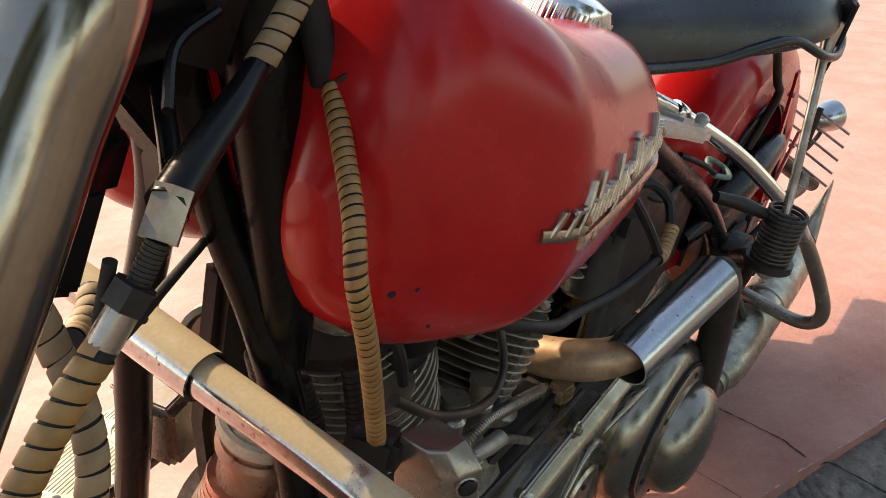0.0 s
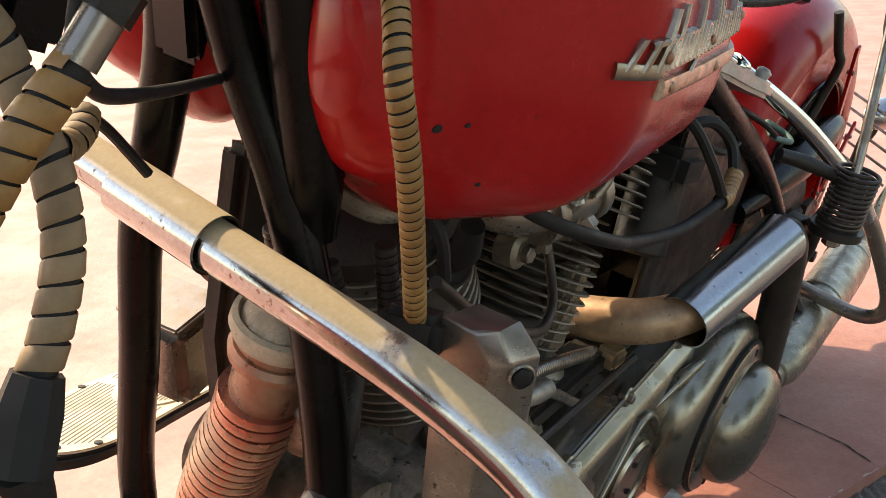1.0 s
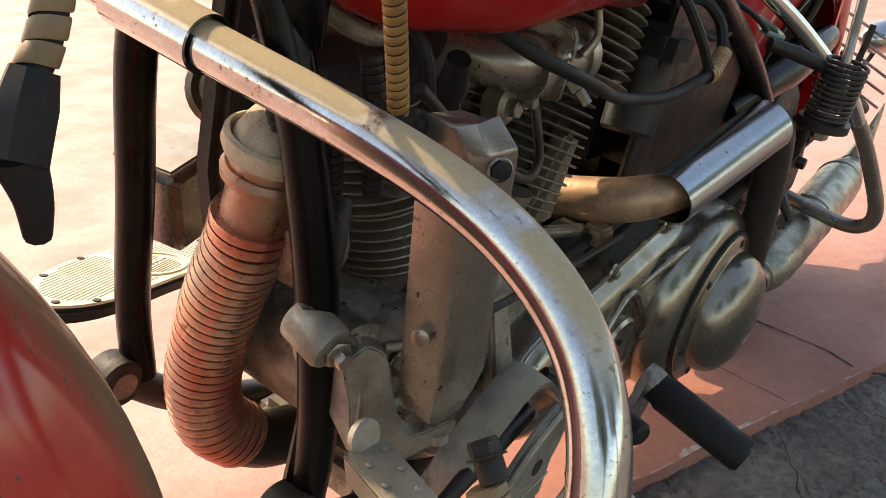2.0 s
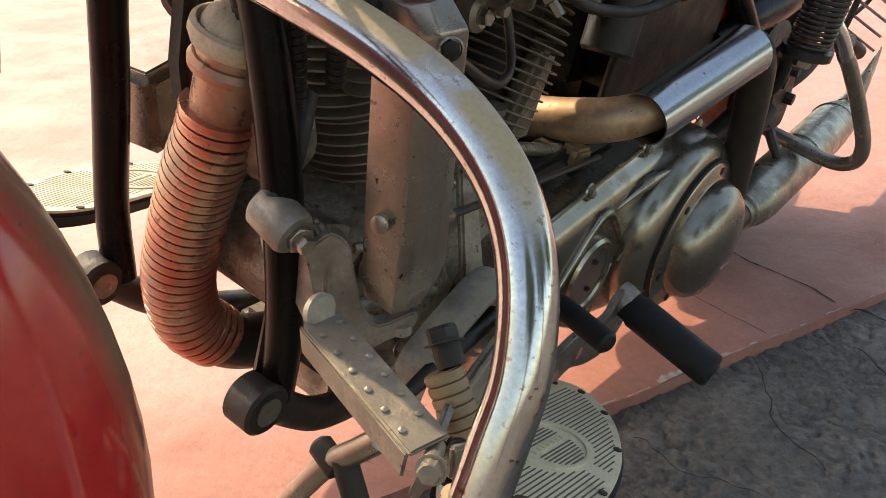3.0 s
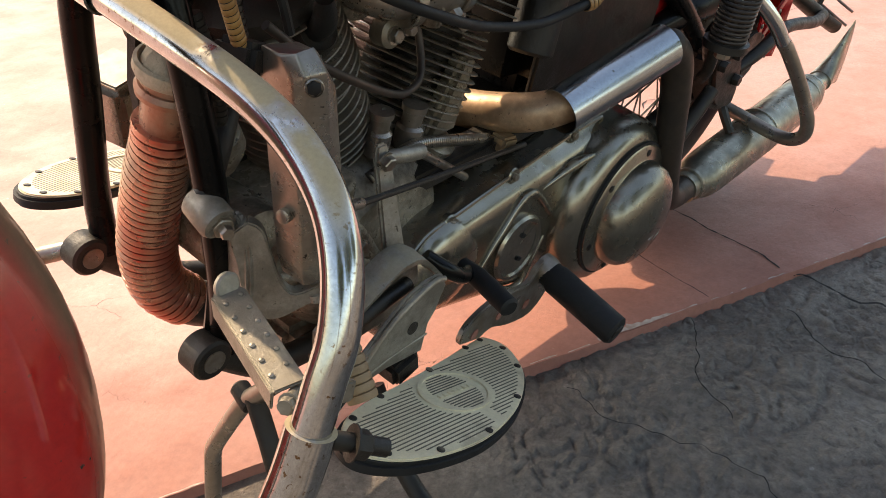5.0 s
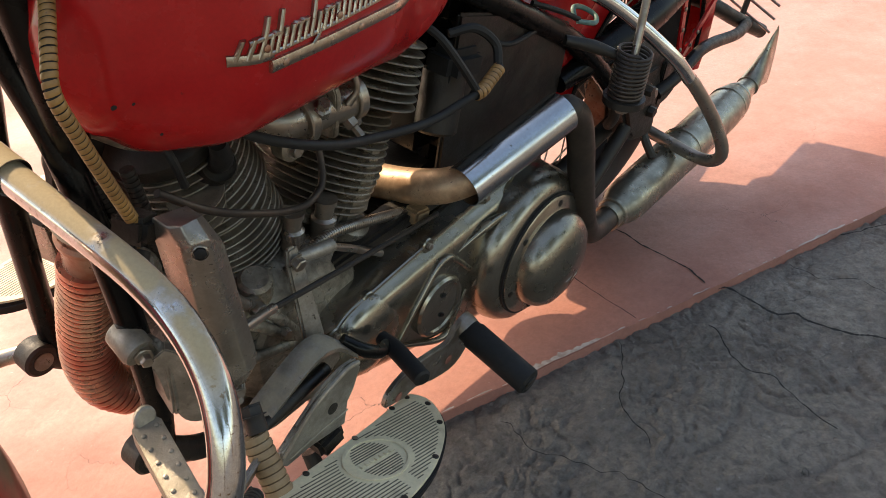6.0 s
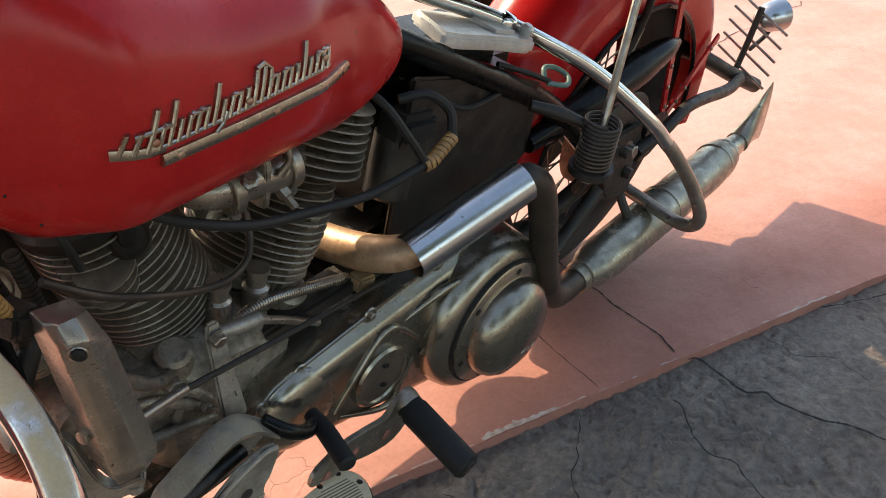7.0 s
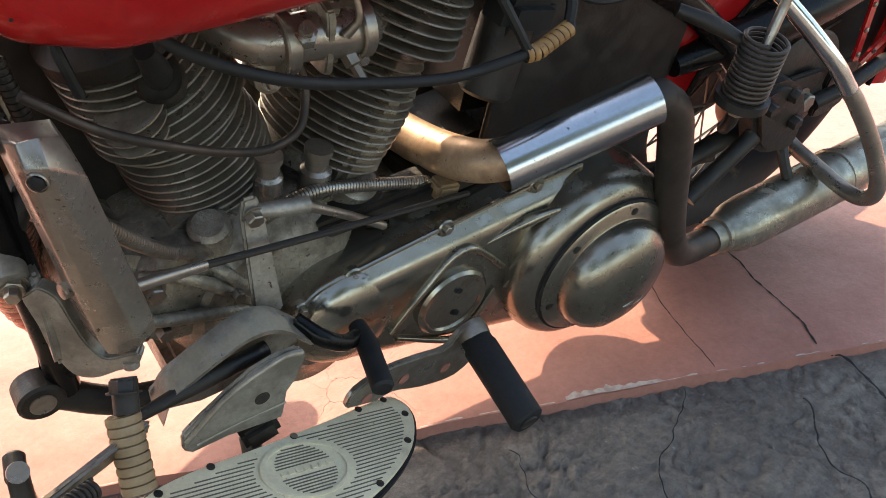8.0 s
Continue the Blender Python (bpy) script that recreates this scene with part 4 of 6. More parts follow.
P("fuel_line", tube([(0.52, -0.085, 0.775), (0.55, -0.10, 0.755), (0.60, -0.10, 0.742), (0.66, -0.09, 0.735)], 0.005, 10), STEEL, "thin fuel line under the tank")
P("tappet_block", lathe([(0.030, 0), (0.028, 0.03), (0.016, 0.045), (0.014, 0.10)], (0.665, -0.062, 0.43), (0.12, 0, 1), 18), DIRTY, "grey tappet block")
P("case_boss", lathe([(0.026, 0), (0.024, 0.05), (0.018, 0.055)], (0.60, -0.08, 0.43), (-0.2, -0.3, 1), 18), DIRTY, "cast boss on the crankcase")
P("oil_boss", lathe([(0.032, 0), (0.03, 0.03), (0.02, 0.035)], (0.78, -0.07, 0.44), (0.2, -0.5, 1), 18), DIRTY, "cast oil boss")

# primary chain case
def hull_outline(c0, r0, c1, r1, n=28):
    """The outline round two circles in x and z, counter-clockwise."""
    dx, dz = c1[0] - c0[0], c1[1] - c0[1]
    dist, base = math.hypot(dx, dz), math.atan2(dz, dx)
    off = math.acos((r0 - r1) / dist)
    pts = [(c1[0] + r1 * math.cos(a), c1[1] + r1 * math.sin(a)) for a in np.linspace(base - off, base + off, n)]
    return pts + [(c0[0] + r0 * math.cos(a), c0[1] + r0 * math.sin(a)) for a in np.linspace(base + off, base + 2 * math.pi - off, n)]


def shell(steps, bm=None):
    """Rings of an outline that shrinks as it comes out. steps: front circle, rear circle, y."""
    bm = bm or bmesh.new()
    bridge(bm, [[(x, y, z) for x, z in hull_outline(c0, r0, c1, r1)] for c0, r0, c1, r1, y in steps])
    return bm


CA, CB = (0.728, 0.316), (1.128, 0.287)
prim = P("primary_case", shell([(CA, 0.078, CB, 0.151, -0.080), (CA, 0.078, CB, 0.151, -0.150), (CA, 0.076, CB, 0.150, -0.158), (CA, 0.069, CB, 0.144, -0.163), (CA, 0.064, CB, 0.139, -0.171), (CA, 0.054, CB, 0.129, -0.177), (CA, 0.040, CB, 0.116, -0.180)]), NICKEL, "tarnished chrome primary chain case")
part("clutch_bulge", lathe([(0.150, -0.03), (0.150, 0.010), (0.149, 0.036), (0.145, 0.052), (0.137, 0.063), (0.127, 0.069), (0.120, 0.071), (0.001, 0.072)], (CB[0], -0.150, CB[1]), (0, -1, 0), 72), NICKEL, prim, "round drum of the case")
part("seal", lathe([(0.120, 0.0), (0.120, 0.004), (0.112, 0.005)], (CB[0], -0.2210, CB[1]), (0, -1, 0), 64), RUBBER, prim, "dark seal ring")
dome = part("clutch_cover", lathe([(0.116, 0.0), (0.116, 0.004), (0.112, 0.007), (0.096, 0.009), (0.093, 0.011), (0.092, 0.024), (0.088, 0.036), (0.078, 0.048), (0.060, 0.057), (0.034, 0.063), (0.001, 0.065)], (CB[0], -0.2235, CB[1]), (0, -1, 0), 72), NICKEL, prim, "domed chrome clutch cover with scratches")
for k in range(6):
    a = 2 * math.pi * k / 6 + 0.3
    part("screw", lathe([(0.0060, 0), (0.0060, 0.002), (0.003, 0.003)], (CB[0] + 0.104 * math.cos(a), -0.2305, CB[1] + 0.104 * math.sin(a)), (0, -1, 0), 12), GREASE, dome)
for k in range(4):
    part("scratch", tube([(1.120 + 0.006 * k, -0.2868 + 0.0006 * k, 0.262 - 0.003 * k), (1.140 + 0.006 * k, -0.2862 + 0.0006 * k, 0.266 - 0.003 * k), (1.158 + 0.004 * k, -0.2835 + 0.001 * k, 0.272 - 0.003 * k)], 0.0009, 6), LID, dome, "pale scratch")
part("inspection_cover", lathe([(0.056, 0.0), (0.056, 0.009), (0.052, 0.013), (0.047, 0.013), (0.044, 0.010), (0.001, 0.010)], (0.885, -0.178, 0.294), (0, -1, 0), 48), NICKEL, prim, "round inspection cover with two slots")
for z in (0.316, 0.274):
    part("slot", block((0.013, 0.004, 0.007), pose(0.890, -0.1885, z, 0, 30, 0), 0.001), RUBBER, prim)
part("ridge", tube([(0.792, -0.181, 0.276), (0.840, -0.181, 0.337), (0.899, -0.181, 0.384), (0.984, -0.181, 0.305)], [0.004, 0.006, 0.007, 0.004], 10), NICKEL, prim)
part("ridge", tube([(0.962, -0.181, 0.282), (0.939, -0.181, 0.242), (0.908, -0.181, 0.204), (0.801, -0.181, 0.261)], [0.004, 0.006, 0.006, 0.004], 10), NICKEL, prim)
part("ridge", tube([(0.925, -0.176, 0.372), (1.00, -0.184, 0.396), (1.050, -0.192, 0.404)], [0.003, 0.009, 0.004], 10), NICKEL, prim)
part("ridge", tube([(1.050, -0.192, 0.404), (1.006, -0.192, 0.335), (0.978, -0.184, 0.280)], [0.004, 0.010, 0.004], 10), NICKEL, prim)
part("front_bulge", lathe([(0.076, -0.012), (0.072, 0.004), (0.062, 0.014), (0.045, 0.021), (0.024, 0.025), (0.001, 0.026)], (0.737, -0.163, 0.318), (0, -1, 0), 40), NICKEL, prim, "rounded bulge at the engine sprocket")
for x, z in ((0.741, 0.3855), (0.875, 0.4105), (1.02, 0.4305), (0.672, 0.360)):
    lobe = part("screw_lobe", lathe([(0.013, -0.004), (0.013, 0.004), (0.011, 0.006)], (x, -0.157, z), (0, -1, 0.1), 16), NICKEL, prim)
    part("screw", hexbolt((x, -0.163, z), (0, -1, 0.1), 0.006, 0.005), STEEL, lobe)
part("edge_lip", tube([(0.672, -0.159, 0.366), (0.70, -0.159, 0.384), (0.741, -0.159, 0.391), (0.875, -0.159, 0.4125), (1.02, -0.159, 0.433), (1.10, -0.159, 0.437)], 0.0035, 8), NICKEL, prim)
P("engine_sprocket_cover", lathe([(0.058, 0.0), (0.070, 0.02), (0.072, 0.06), (0.066, 0.075), (0.030, 0.082), (0.026, 0.086), (0.001, 0.086)], (0.692, -0.075, 0.278), (0, -1, 0), 40), COVER, "dark rounded casting below the primary case")
P("chain_guard", block((0.30, 0.05, 0.03), pose(0.86, -0.095, 0.435, 0, -2, 0), 0.006), GREASE, "black strip above the primary case")
P("tool_tab", block((0.035, 0.03, 0.025), pose(0.895, -0.118, 0.44, 0, 10, 0), 0.004), TAN, "dusty metal tab")

# exhaust
P("exhaust_elbow", tube([(0.880, 0.06, 0.450), (0.898, 0.01, 0.451), (0.906, -0.04, 0.457), (0.910, -0.095, 0.473), (0.922, -0.145, 0.492), (0.948, -0.178, 0.511), (0.98, -0.190, 0.523)], [0.027, 0.028, 0.029, 0.029, 0.028, 0.026, 0.025], 24), BURNT, "heat-tinted exhaust elbow")
P("heat_shield", tube([(0.924, -0.181, 0.506), (1.127, -0.215, 0.570)], 0.0345, 36, 1, wall=0.002), SHIELD, "bright chrome heat shield tube")
P("exhaust_pipe", tube([(0.96, -0.186, 0.518), (1.12, -0.213, 0.566), (1.150, -0.217, 0.563), (1.178, -0.220, 0.538), (1.199, -0.223, 0.486), (1.217, -0.225, 0.425), (1.243, -0.227, 0.345), (1.272, -0.227, 0.280), (1.305, -0.225, 0.242), (1.36, -0.219, 0.223), (1.43, -0.213, 0.217)], 0.0245, 20), PIPE, "sooty brown exhaust pipe")
muf = P("muffler", tube([(1.40, -0.214, 0.217), (1.425, -0.213, 0.217), (1.45, -0.212, 0.217), (1.50, -0.211, 0.218), (1.75, -0.204, 0.222), (1.98, -0.196, 0.226), (2.06, -0.192, 0.228), (2.10, -0.190, 0.229), (2.17, -0.188, 0.230)], [0.029, 0.029, 0.037, 0.047, 0.050, 0.050, 0.046, 0.032, 0.024], 28, 4), MUFFLER, "long tarnished fishtail muffler")
for x, r in ((1.428, 0.033), (1.757, 0.0525), (2.03, 0.050), (2.085, 0.040)):
    part("band", lathe([(r - 0.004, -0.006), (r, -0.004), (r, 0.004), (r - 0.004, 0.006)], (x, -0.2135 + 0.0345 * (x - 1.42), 0.217 + 0.0175 * (x - 1.42)), (1, 0.034, 0.017), 30), MUFFLER, muf)
bm = bmesh.new()
rings = []
for k in range(9):
    t = k / 8
    hh, ww = 0.024 + 0.070 * t ** 1.1, 0.024 * (1 - t) + 0.006
    rings.append([(2.165 + 0.135 * t + 0.03 * t * -math.sin(a), -0.188 + ww * math.cos(a), 0.232 + 0.045 * t + hh * math.sin(a)) for a in (2 * math.pi * i / 20 for i in range(20))])
bridge(bm, rings)
part("fishtail", bm, MUFFLER, muf, "flattened fishtail end")

# ---------------------------------------------------------------- left side controls
PX, PY = V((1, -0.27, 0.10)).normalized(), V((0.28, 1, 0.02)).normalized()
PO = V((0.312, -0.289, 0.522))
ped = P("foot_pedal", slab([(-0.0145, -0.068), (0.0145, -0.068), (0.0155, 0.056), (0.010, 0.066), (-0.010, 0.066), (-0.0155, 0.056)], 0.004, PO, PX, PY, 0.0015), ALLOY, "dusty steel foot pedal with studs")
part("flange", slab([(-0.066, -0.017), (0.056, -0.017), (0.064, 0.0), (-0.066, 0.002)], 0.003, PO - PX * 0.0155, PY, (0.0, -0.1, 1), 0.001), ALLOY, ped, "side flange")
part("lip", lathe([(0.0135, -0.003), (0.0135, 0.003), (0.011, 0.005)], PO + PY * 0.064 + V((0, 0, 0.006)), (-0.2, -0.9, 0.5), 20, squash=0.8), ALLOY, ped)
for i in range(6):
    for j in (-0.0085, 0.0075):
        part("stud", lathe([(0.0027, -0.001), (0.0024, 0.0012), (0.001, 0.0018)], PO + V((0, 0, 0.0042)) + PX * j + PY * (0.044 - 0.019 * i + (0.006 if j > 0 else 0)), (-0.1, -0.05, 1), 10), ALLOY, ped)
part("bolt", hexbolt((0.2835, -0.3650, 0.5190), (-0.8, -0.3, 0.3), 0.0078, 0.007, tube([(0.306, -0.352, 0.512), (0.276, -0.368, 0.523)], 0.006, 10, 1)), ALLOY, ped, "dusty hex bolt")
part("tab", slab([(-0.02, -0.012), (0.02, -0.012), (0.024, 0.008), (-0.02, 0.012)], 0.006, (0.318, -0.372, 0.515), (1, -0.4, 0), (0, 0.2, 1), 0.002), ALLOY, ped)
lev = P("bent_lever", tube([(0.334, -0.292, 0.455), (0.333, -0.272, 0.428), (0.333, -0.248, 0.396), (0.333, -0.222, 0.345), (0.333, -0.201, 0.300), (0.333, -0.194, 0.280), (0.334, -0.191, 0.250), (0.336, -0.187, 0.19)], 0.0095, 14), COVER, "bent steel lever, worn bright")
part("arm", tube([(0.333, -0.262, 0.415), (0.328, -0.290, 0.378), (0.322, -0.316, 0.345), (0.314, -0.345, 0.350)], 0.0100, 12), GREASE, lev, "black arm to the crash bar")
part("joint", lathe([(0.014, -0.012), (0.016, -0.009), (0.016, 0.009), (0.014, 0.012)], (0.322, -0.318, 0.345), (1, 0.2, 0.2), 18), GREASE, lev)
part("pin", lathe([(0.009, -0.014), (0.010, -0.011), (0.010, 0.011), (0.007, 0.014)], (0.333, -0.248, 0.405), (0.2, 1, 0.2), 14), GREASE, lev)
P("return_spring", coil((0.345, -0.345, 0.452), (0.385, -0.325, 0.436), 0.008, 0.0022, 9), GREASE, "small black return spring")
toe = P("toe_peg", ribbed([(0.429, -0.272, 0.450), (0.4210, -0.322, 0.396)], 0.0160, 0.0085, 0.0024, 18, 1), TAN, "dusty cream rubber toe peg")
part("pivot", hexbolt((0.436, -0.264, 0.470), (0.25, 0.6, 0.6), 0.013, 0.012, tube([(0.44, -0.255, 0.478), (0.432, -0.278, 0.456)], 0.012, 12, 1)), GREASE, toe)

P("toe_lever", slab([(-0.11, -0.010), (-0.02, -0.012), (0.03, -0.008), (0.03, 0.010), (-0.02, 0.012), (-0.11, 0.011)], 0.008, (0.420, -0.285, 0.430), (0.75, 0.35, -0.12), (0.1, -0.2, 1), 0.003), STEEL, "flat steel toe lever")


XZ = ((1, 0, 0), (0, 0, 1))
plate = P("bracket_plate", slab([(0.485, 0.320), (0.486, 0.345), (0.503, 0.360), (0.540, 0.388), (0.566, 0.405), (0.598, 0.414), (0.622, 0.412), (0.632, 0.394), (0.618, 0.359), (0.608, 0.345), (0.602, 0.302), (0.536, 0.311), (0.493, 0.309)][::-1], 0.009, (0, -0.241, 0), (1, 0, 0), (0, 0, 1), 0.003), GREYCAST, "dull alloy bracket plate with one hole")
part("hole_plug", lathe([(0.009, 0.0), (0.009, 0.0015)], (0.577, -0.2492, 0.354), (0, -1, 0), 18), GREASE, plate, "dark hole")
part("edge", tube([(0.489, -0.251, 0.335), (0.540, -0.251, 0.384), (0.598, -0.251, 0.409), (0.625, -0.250, 0.405)], 0.0035, 8), ALLOY, plate)
part("groove", tube([(0.500, -0.2505, 0.322), (0.545, -0.2505, 0.328), (0.605, -0.2505, 0.330)], 0.0014, 6), ALLOY, plate)
bm = bmesh.new()
outer = [V((0.475, 0, 0.350)), V((0.488, 0, 0.384)), V((0.514, 0, 0.401)), V((0.547, 0, 0.419)), V((0.579, 0, 0.432)), V((0.612, 0, 0.425)), V((0.650, 0, 0.385))]
prev = None
for q in spline(outer, 5):
    row = [bm.verts.new((q.x, yy, q.z + zz)) for yy, zz in ((-0.228, 0.0), (-0.200, 0.004), (-0.190, 0.002), (-0.190, -0.006), (-0.226, -0.008))]
    if prev:
        for i in range(5):
            bm.faces.new((prev[i], prev[(i + 1) % 5], row[(i + 1) % 5], row[i]))
    prev = row
P("bracket_arch", bm, GREYCAST, "arched alloy strap with a slot")
P("bracket_inner", slab([(0.476, 0.328), (0.475, 0.365), (0.514, 0.395), (0.560, 0.418), (0.600, 0.424), (0.640, 0.395), (0.650, 0.355), (0.600, 0.320), (0.528, 0.315)][::-1], 0.008, (0, -0.186, 0), (1, 0, 0), (0, 0, 1), 0.002), GREYCAST, "inner bracket plate")
P("bracket_rod", tube([(0.44, -0.225, 0.372), (0.52, -0.222, 0.385), (0.60, -0.215, 0.388)], [0.006, 0.010, 0.010], 10), GREASE, "black rod between the plates")
P("sidestand_block", block((0.045, 0.04, 0.035), pose(0.575, -0.235, 0.290, 0, -15, 0), 0.006), GREASE, "greasy footboard block")
P("side_stand", tube([(0.58, -0.20, 0.22), (0.572, -0.264, 0.135), (0.57, -0.33, 0.093), (0.57, -0.40, 0.082)], 0.0125, 12), GREASE, "black side stand")

arm = P("peg_arm", slab(smooth_outline([(0.688, 0.258), (0.699, 0.285), (0.745, 0.300), (0.793, 0.296), (0.833, 0.290), (0.850, 0.309), (0.872, 0.314), (0.893, 0.290), (0.893, 0.255), (0.856, 0.224), (0.800, 0.232), (0.755, 0.250), (0.720, 0.244)], 3)[::-1], 0.010, (0, -0.238, 0), (1, 0, 0), (0, 0, 1), 0.002), STEEL, "drilled steel peg arm")
for x, z in ((0.770, 0.268), (0.836, 0.252), (0.716, 0.262)):
    part("hole", lathe([(0.0085, 0), (0.0085, 0.0012)], (x, -0.2482, z), (0, -1, 0), 16, squash=0.75), PAVING, arm, "hole through to the pavement")
P("foot_peg", tube([(0.876, -0.240, 0.296), (0.875, -0.262, 0.291), (0.874, -0.267, 0.290), (0.870, -0.376, 0.268), (0.870, -0.380, 0.2675)], [0.020, 0.0205, 0.023, 0.0225, 0.019], 24, 1), RUBBER, "black rubber foot peg")
part("peg_bore", lathe([(0.012, -0.02), (0.012, 0.0012), (0.006, 0.0015)], (0.870, -0.3805, 0.2674), (-0.02, -0.98, -0.2), 16), GREASE, bike.children[-1], "dark bore in the peg's end")
P("peg_collar", lathe([(0.021, -0.01), (0.022, 0.0), (0.020, 0.012)], (0.876, -0.245, 0.2955), (-0.02, -0.98, -0.2), 20), STEEL, "rough steel collar of the peg")
P("shift_peg", tube([(0.722, -0.205, 0.352), (0.718, -0.235, 0.352), (0.701, -0.300, 0.352), (0.700, -0.303, 0.352)], [0.011, 0.0135, 0.0135, 0.010], 18, 1), RUBBER, "short black rubber shift peg")
P("shift_arm", tube([(0.640, -0.205, 0.405), (0.663, -0.228, 0.384), (0.690, -0.232, 0.365), (0.712, -0.222, 0.355)], [0.009, 0.011, 0.010, 0.010], 12), BLACK, "black shift arm")
sl = P("shift_lever", slab([(-0.017, -0.130), (0.019, -0.130), (0.013, 0.0), (0.008, 0.018), (-0.008, 0.018), (-0.013, 0.0)], 0.009, (0.624, -0.128, 0.512), (1, 0, 0), (0.02, 0.29, 1), 0.003), GREYCAST, "flat pitted grey shift lever")
part("pivot", hexbolt((0.624, -0.139, 0.512), (0, -1, -0.2), 0.010, 0.010), STEEL, sl)
P("shift_rod_end", tube([(0.630, -0.135, 0.514), (0.665, -0.137, 0.507), (0.690, -0.137, 0.503)], [0.008, 0.010, 0.010], 14), GREYCAST, "steel rod end")
P("shift_rod", tube([(0.69, -0.137, 0.500), (0.74, -0.132, 0.465), (0.80, -0.130, 0.422)], 0.006, 10), STEEL, "thin steel rod")
P("brake_rod", tube([(0.466, -0.200, 0.530), (0.51, -0.186, 0.515), (0.555, -0.170, 0.497)], [0.0065, 0.0065, 0.0065], 12), COVER, "steel clevis of the long rod")
P("long_rod", tube([(0.548, -0.172, 0.499), (0.70, -0.160, 0.474), (0.92, -0.140, 0.438)], 0.0042, 8), GREASE, "thin dark rod along the engine")
P("flex_hose", ribbed([(0.640, -0.100, 0.462), (0.680, -0.102, 0.479), (0.720, -0.102, 0.485), (0.766, -0.102, 0.476), (0.832, -0.102, 0.457), (0.889, -0.102, 0.440), (0.915, -0.095, 0.425)], 0.0082, 0.0042, 0.0016, 12), STEEL, "ribbed metal hose")
P("flex_hose", ribbed([(0.450, -0.190, 0.620), (0.478, -0.178, 0.575), (0.525, -0.148, 0.510), (0.570, -0.112, 0.462), (0.614, -0.090, 0.438), (0.66, -0.08, 0.43)], 0.0082, 0.0042, 0.0016, 12), STEEL, "ribbed metal hose")
P("ignition_cable", tube([(0.52, -0.12, 0.765), (0.56, -0.156, 0.734), (0.64, -0.180, 0.700), (0.739, -0.168, 0.664), (0.84, -0.172, 0.648), (0.916, -0.178, 0.656), (0.94, -0.180, 0.662)], 0.0062, 10), RUBBER, "black cable along the heads")
P("thin_cable", tube([(0.425, -0.160, 0.728), (0.48, -0.166, 0.682), (0.552, -0.160, 0.638), (0.61, -0.148, 0.607), (0.650, -0.138, 0.594), (0.688, -0.122, 0.598), (0.705, -0.10, 0.63), (0.70, -0.09, 0.66)], 0.0048, 10), PIPE, "thin dark cable across the front cylinder")
wrapped([(0.932, -0.1785, 0.658), (0.950, -0.178, 0.6575), (0.968, -0.174, 0.661), (1.006, -0.166, 0.670)], 0.0098, 0.0095, bike, "cable_loom", CREAM, "short yellow banded cable loom")
P("loom_cable", tube([(1.005, -0.165, 0.670), (1.012, -0.150, 0.70), (0.985, -0.13, 0.725), (0.95, -0.11, 0.72)], 0.007, 8), RUBBER, "black cable from the loom")
P("loom_cable", tube([(0.936, -0.180, 0.661), (0.915, -0.165, 0.70), (0.895, -0.14, 0.74), (0.88, -0.11, 0.76)], 0.006, 8), RUBBER, "black cable from the loom")

# footboards
BX = V((0.951, 0.0, -0.308)).normalized()
BN = V((0.307, 0.074, 0.949)).normalized()
BY = BN.cross(BX).normalized()
BC = V((0.600, -0.310, 0.2785))


def flat(x, y):
    """Plan x and y on the board's plane."""
    z = BC.z - ((x - BC.x) * BN.x + (y - BC.y) * BN.y) / BN.z
    q = V((x, y, z)) - BC
    return (q.dot(BX), q.dot(BY))


RIM = smooth_outline([flat(x, y) for x, y in ((0.766, -0.228), (0.782, -0.255), (0.770, -0.290), (0.732, -0.332), (0.655, -0.374), (0.565, -0.396), (0.490, -0.393), (0.430, -0.374), (0.398, -0.345), (0.398, -0.315), (0.425, -0.288), (0.475, -0.272), (0.56, -0.261), (0.66, -0.246), (0.735, -0.232))], 4)


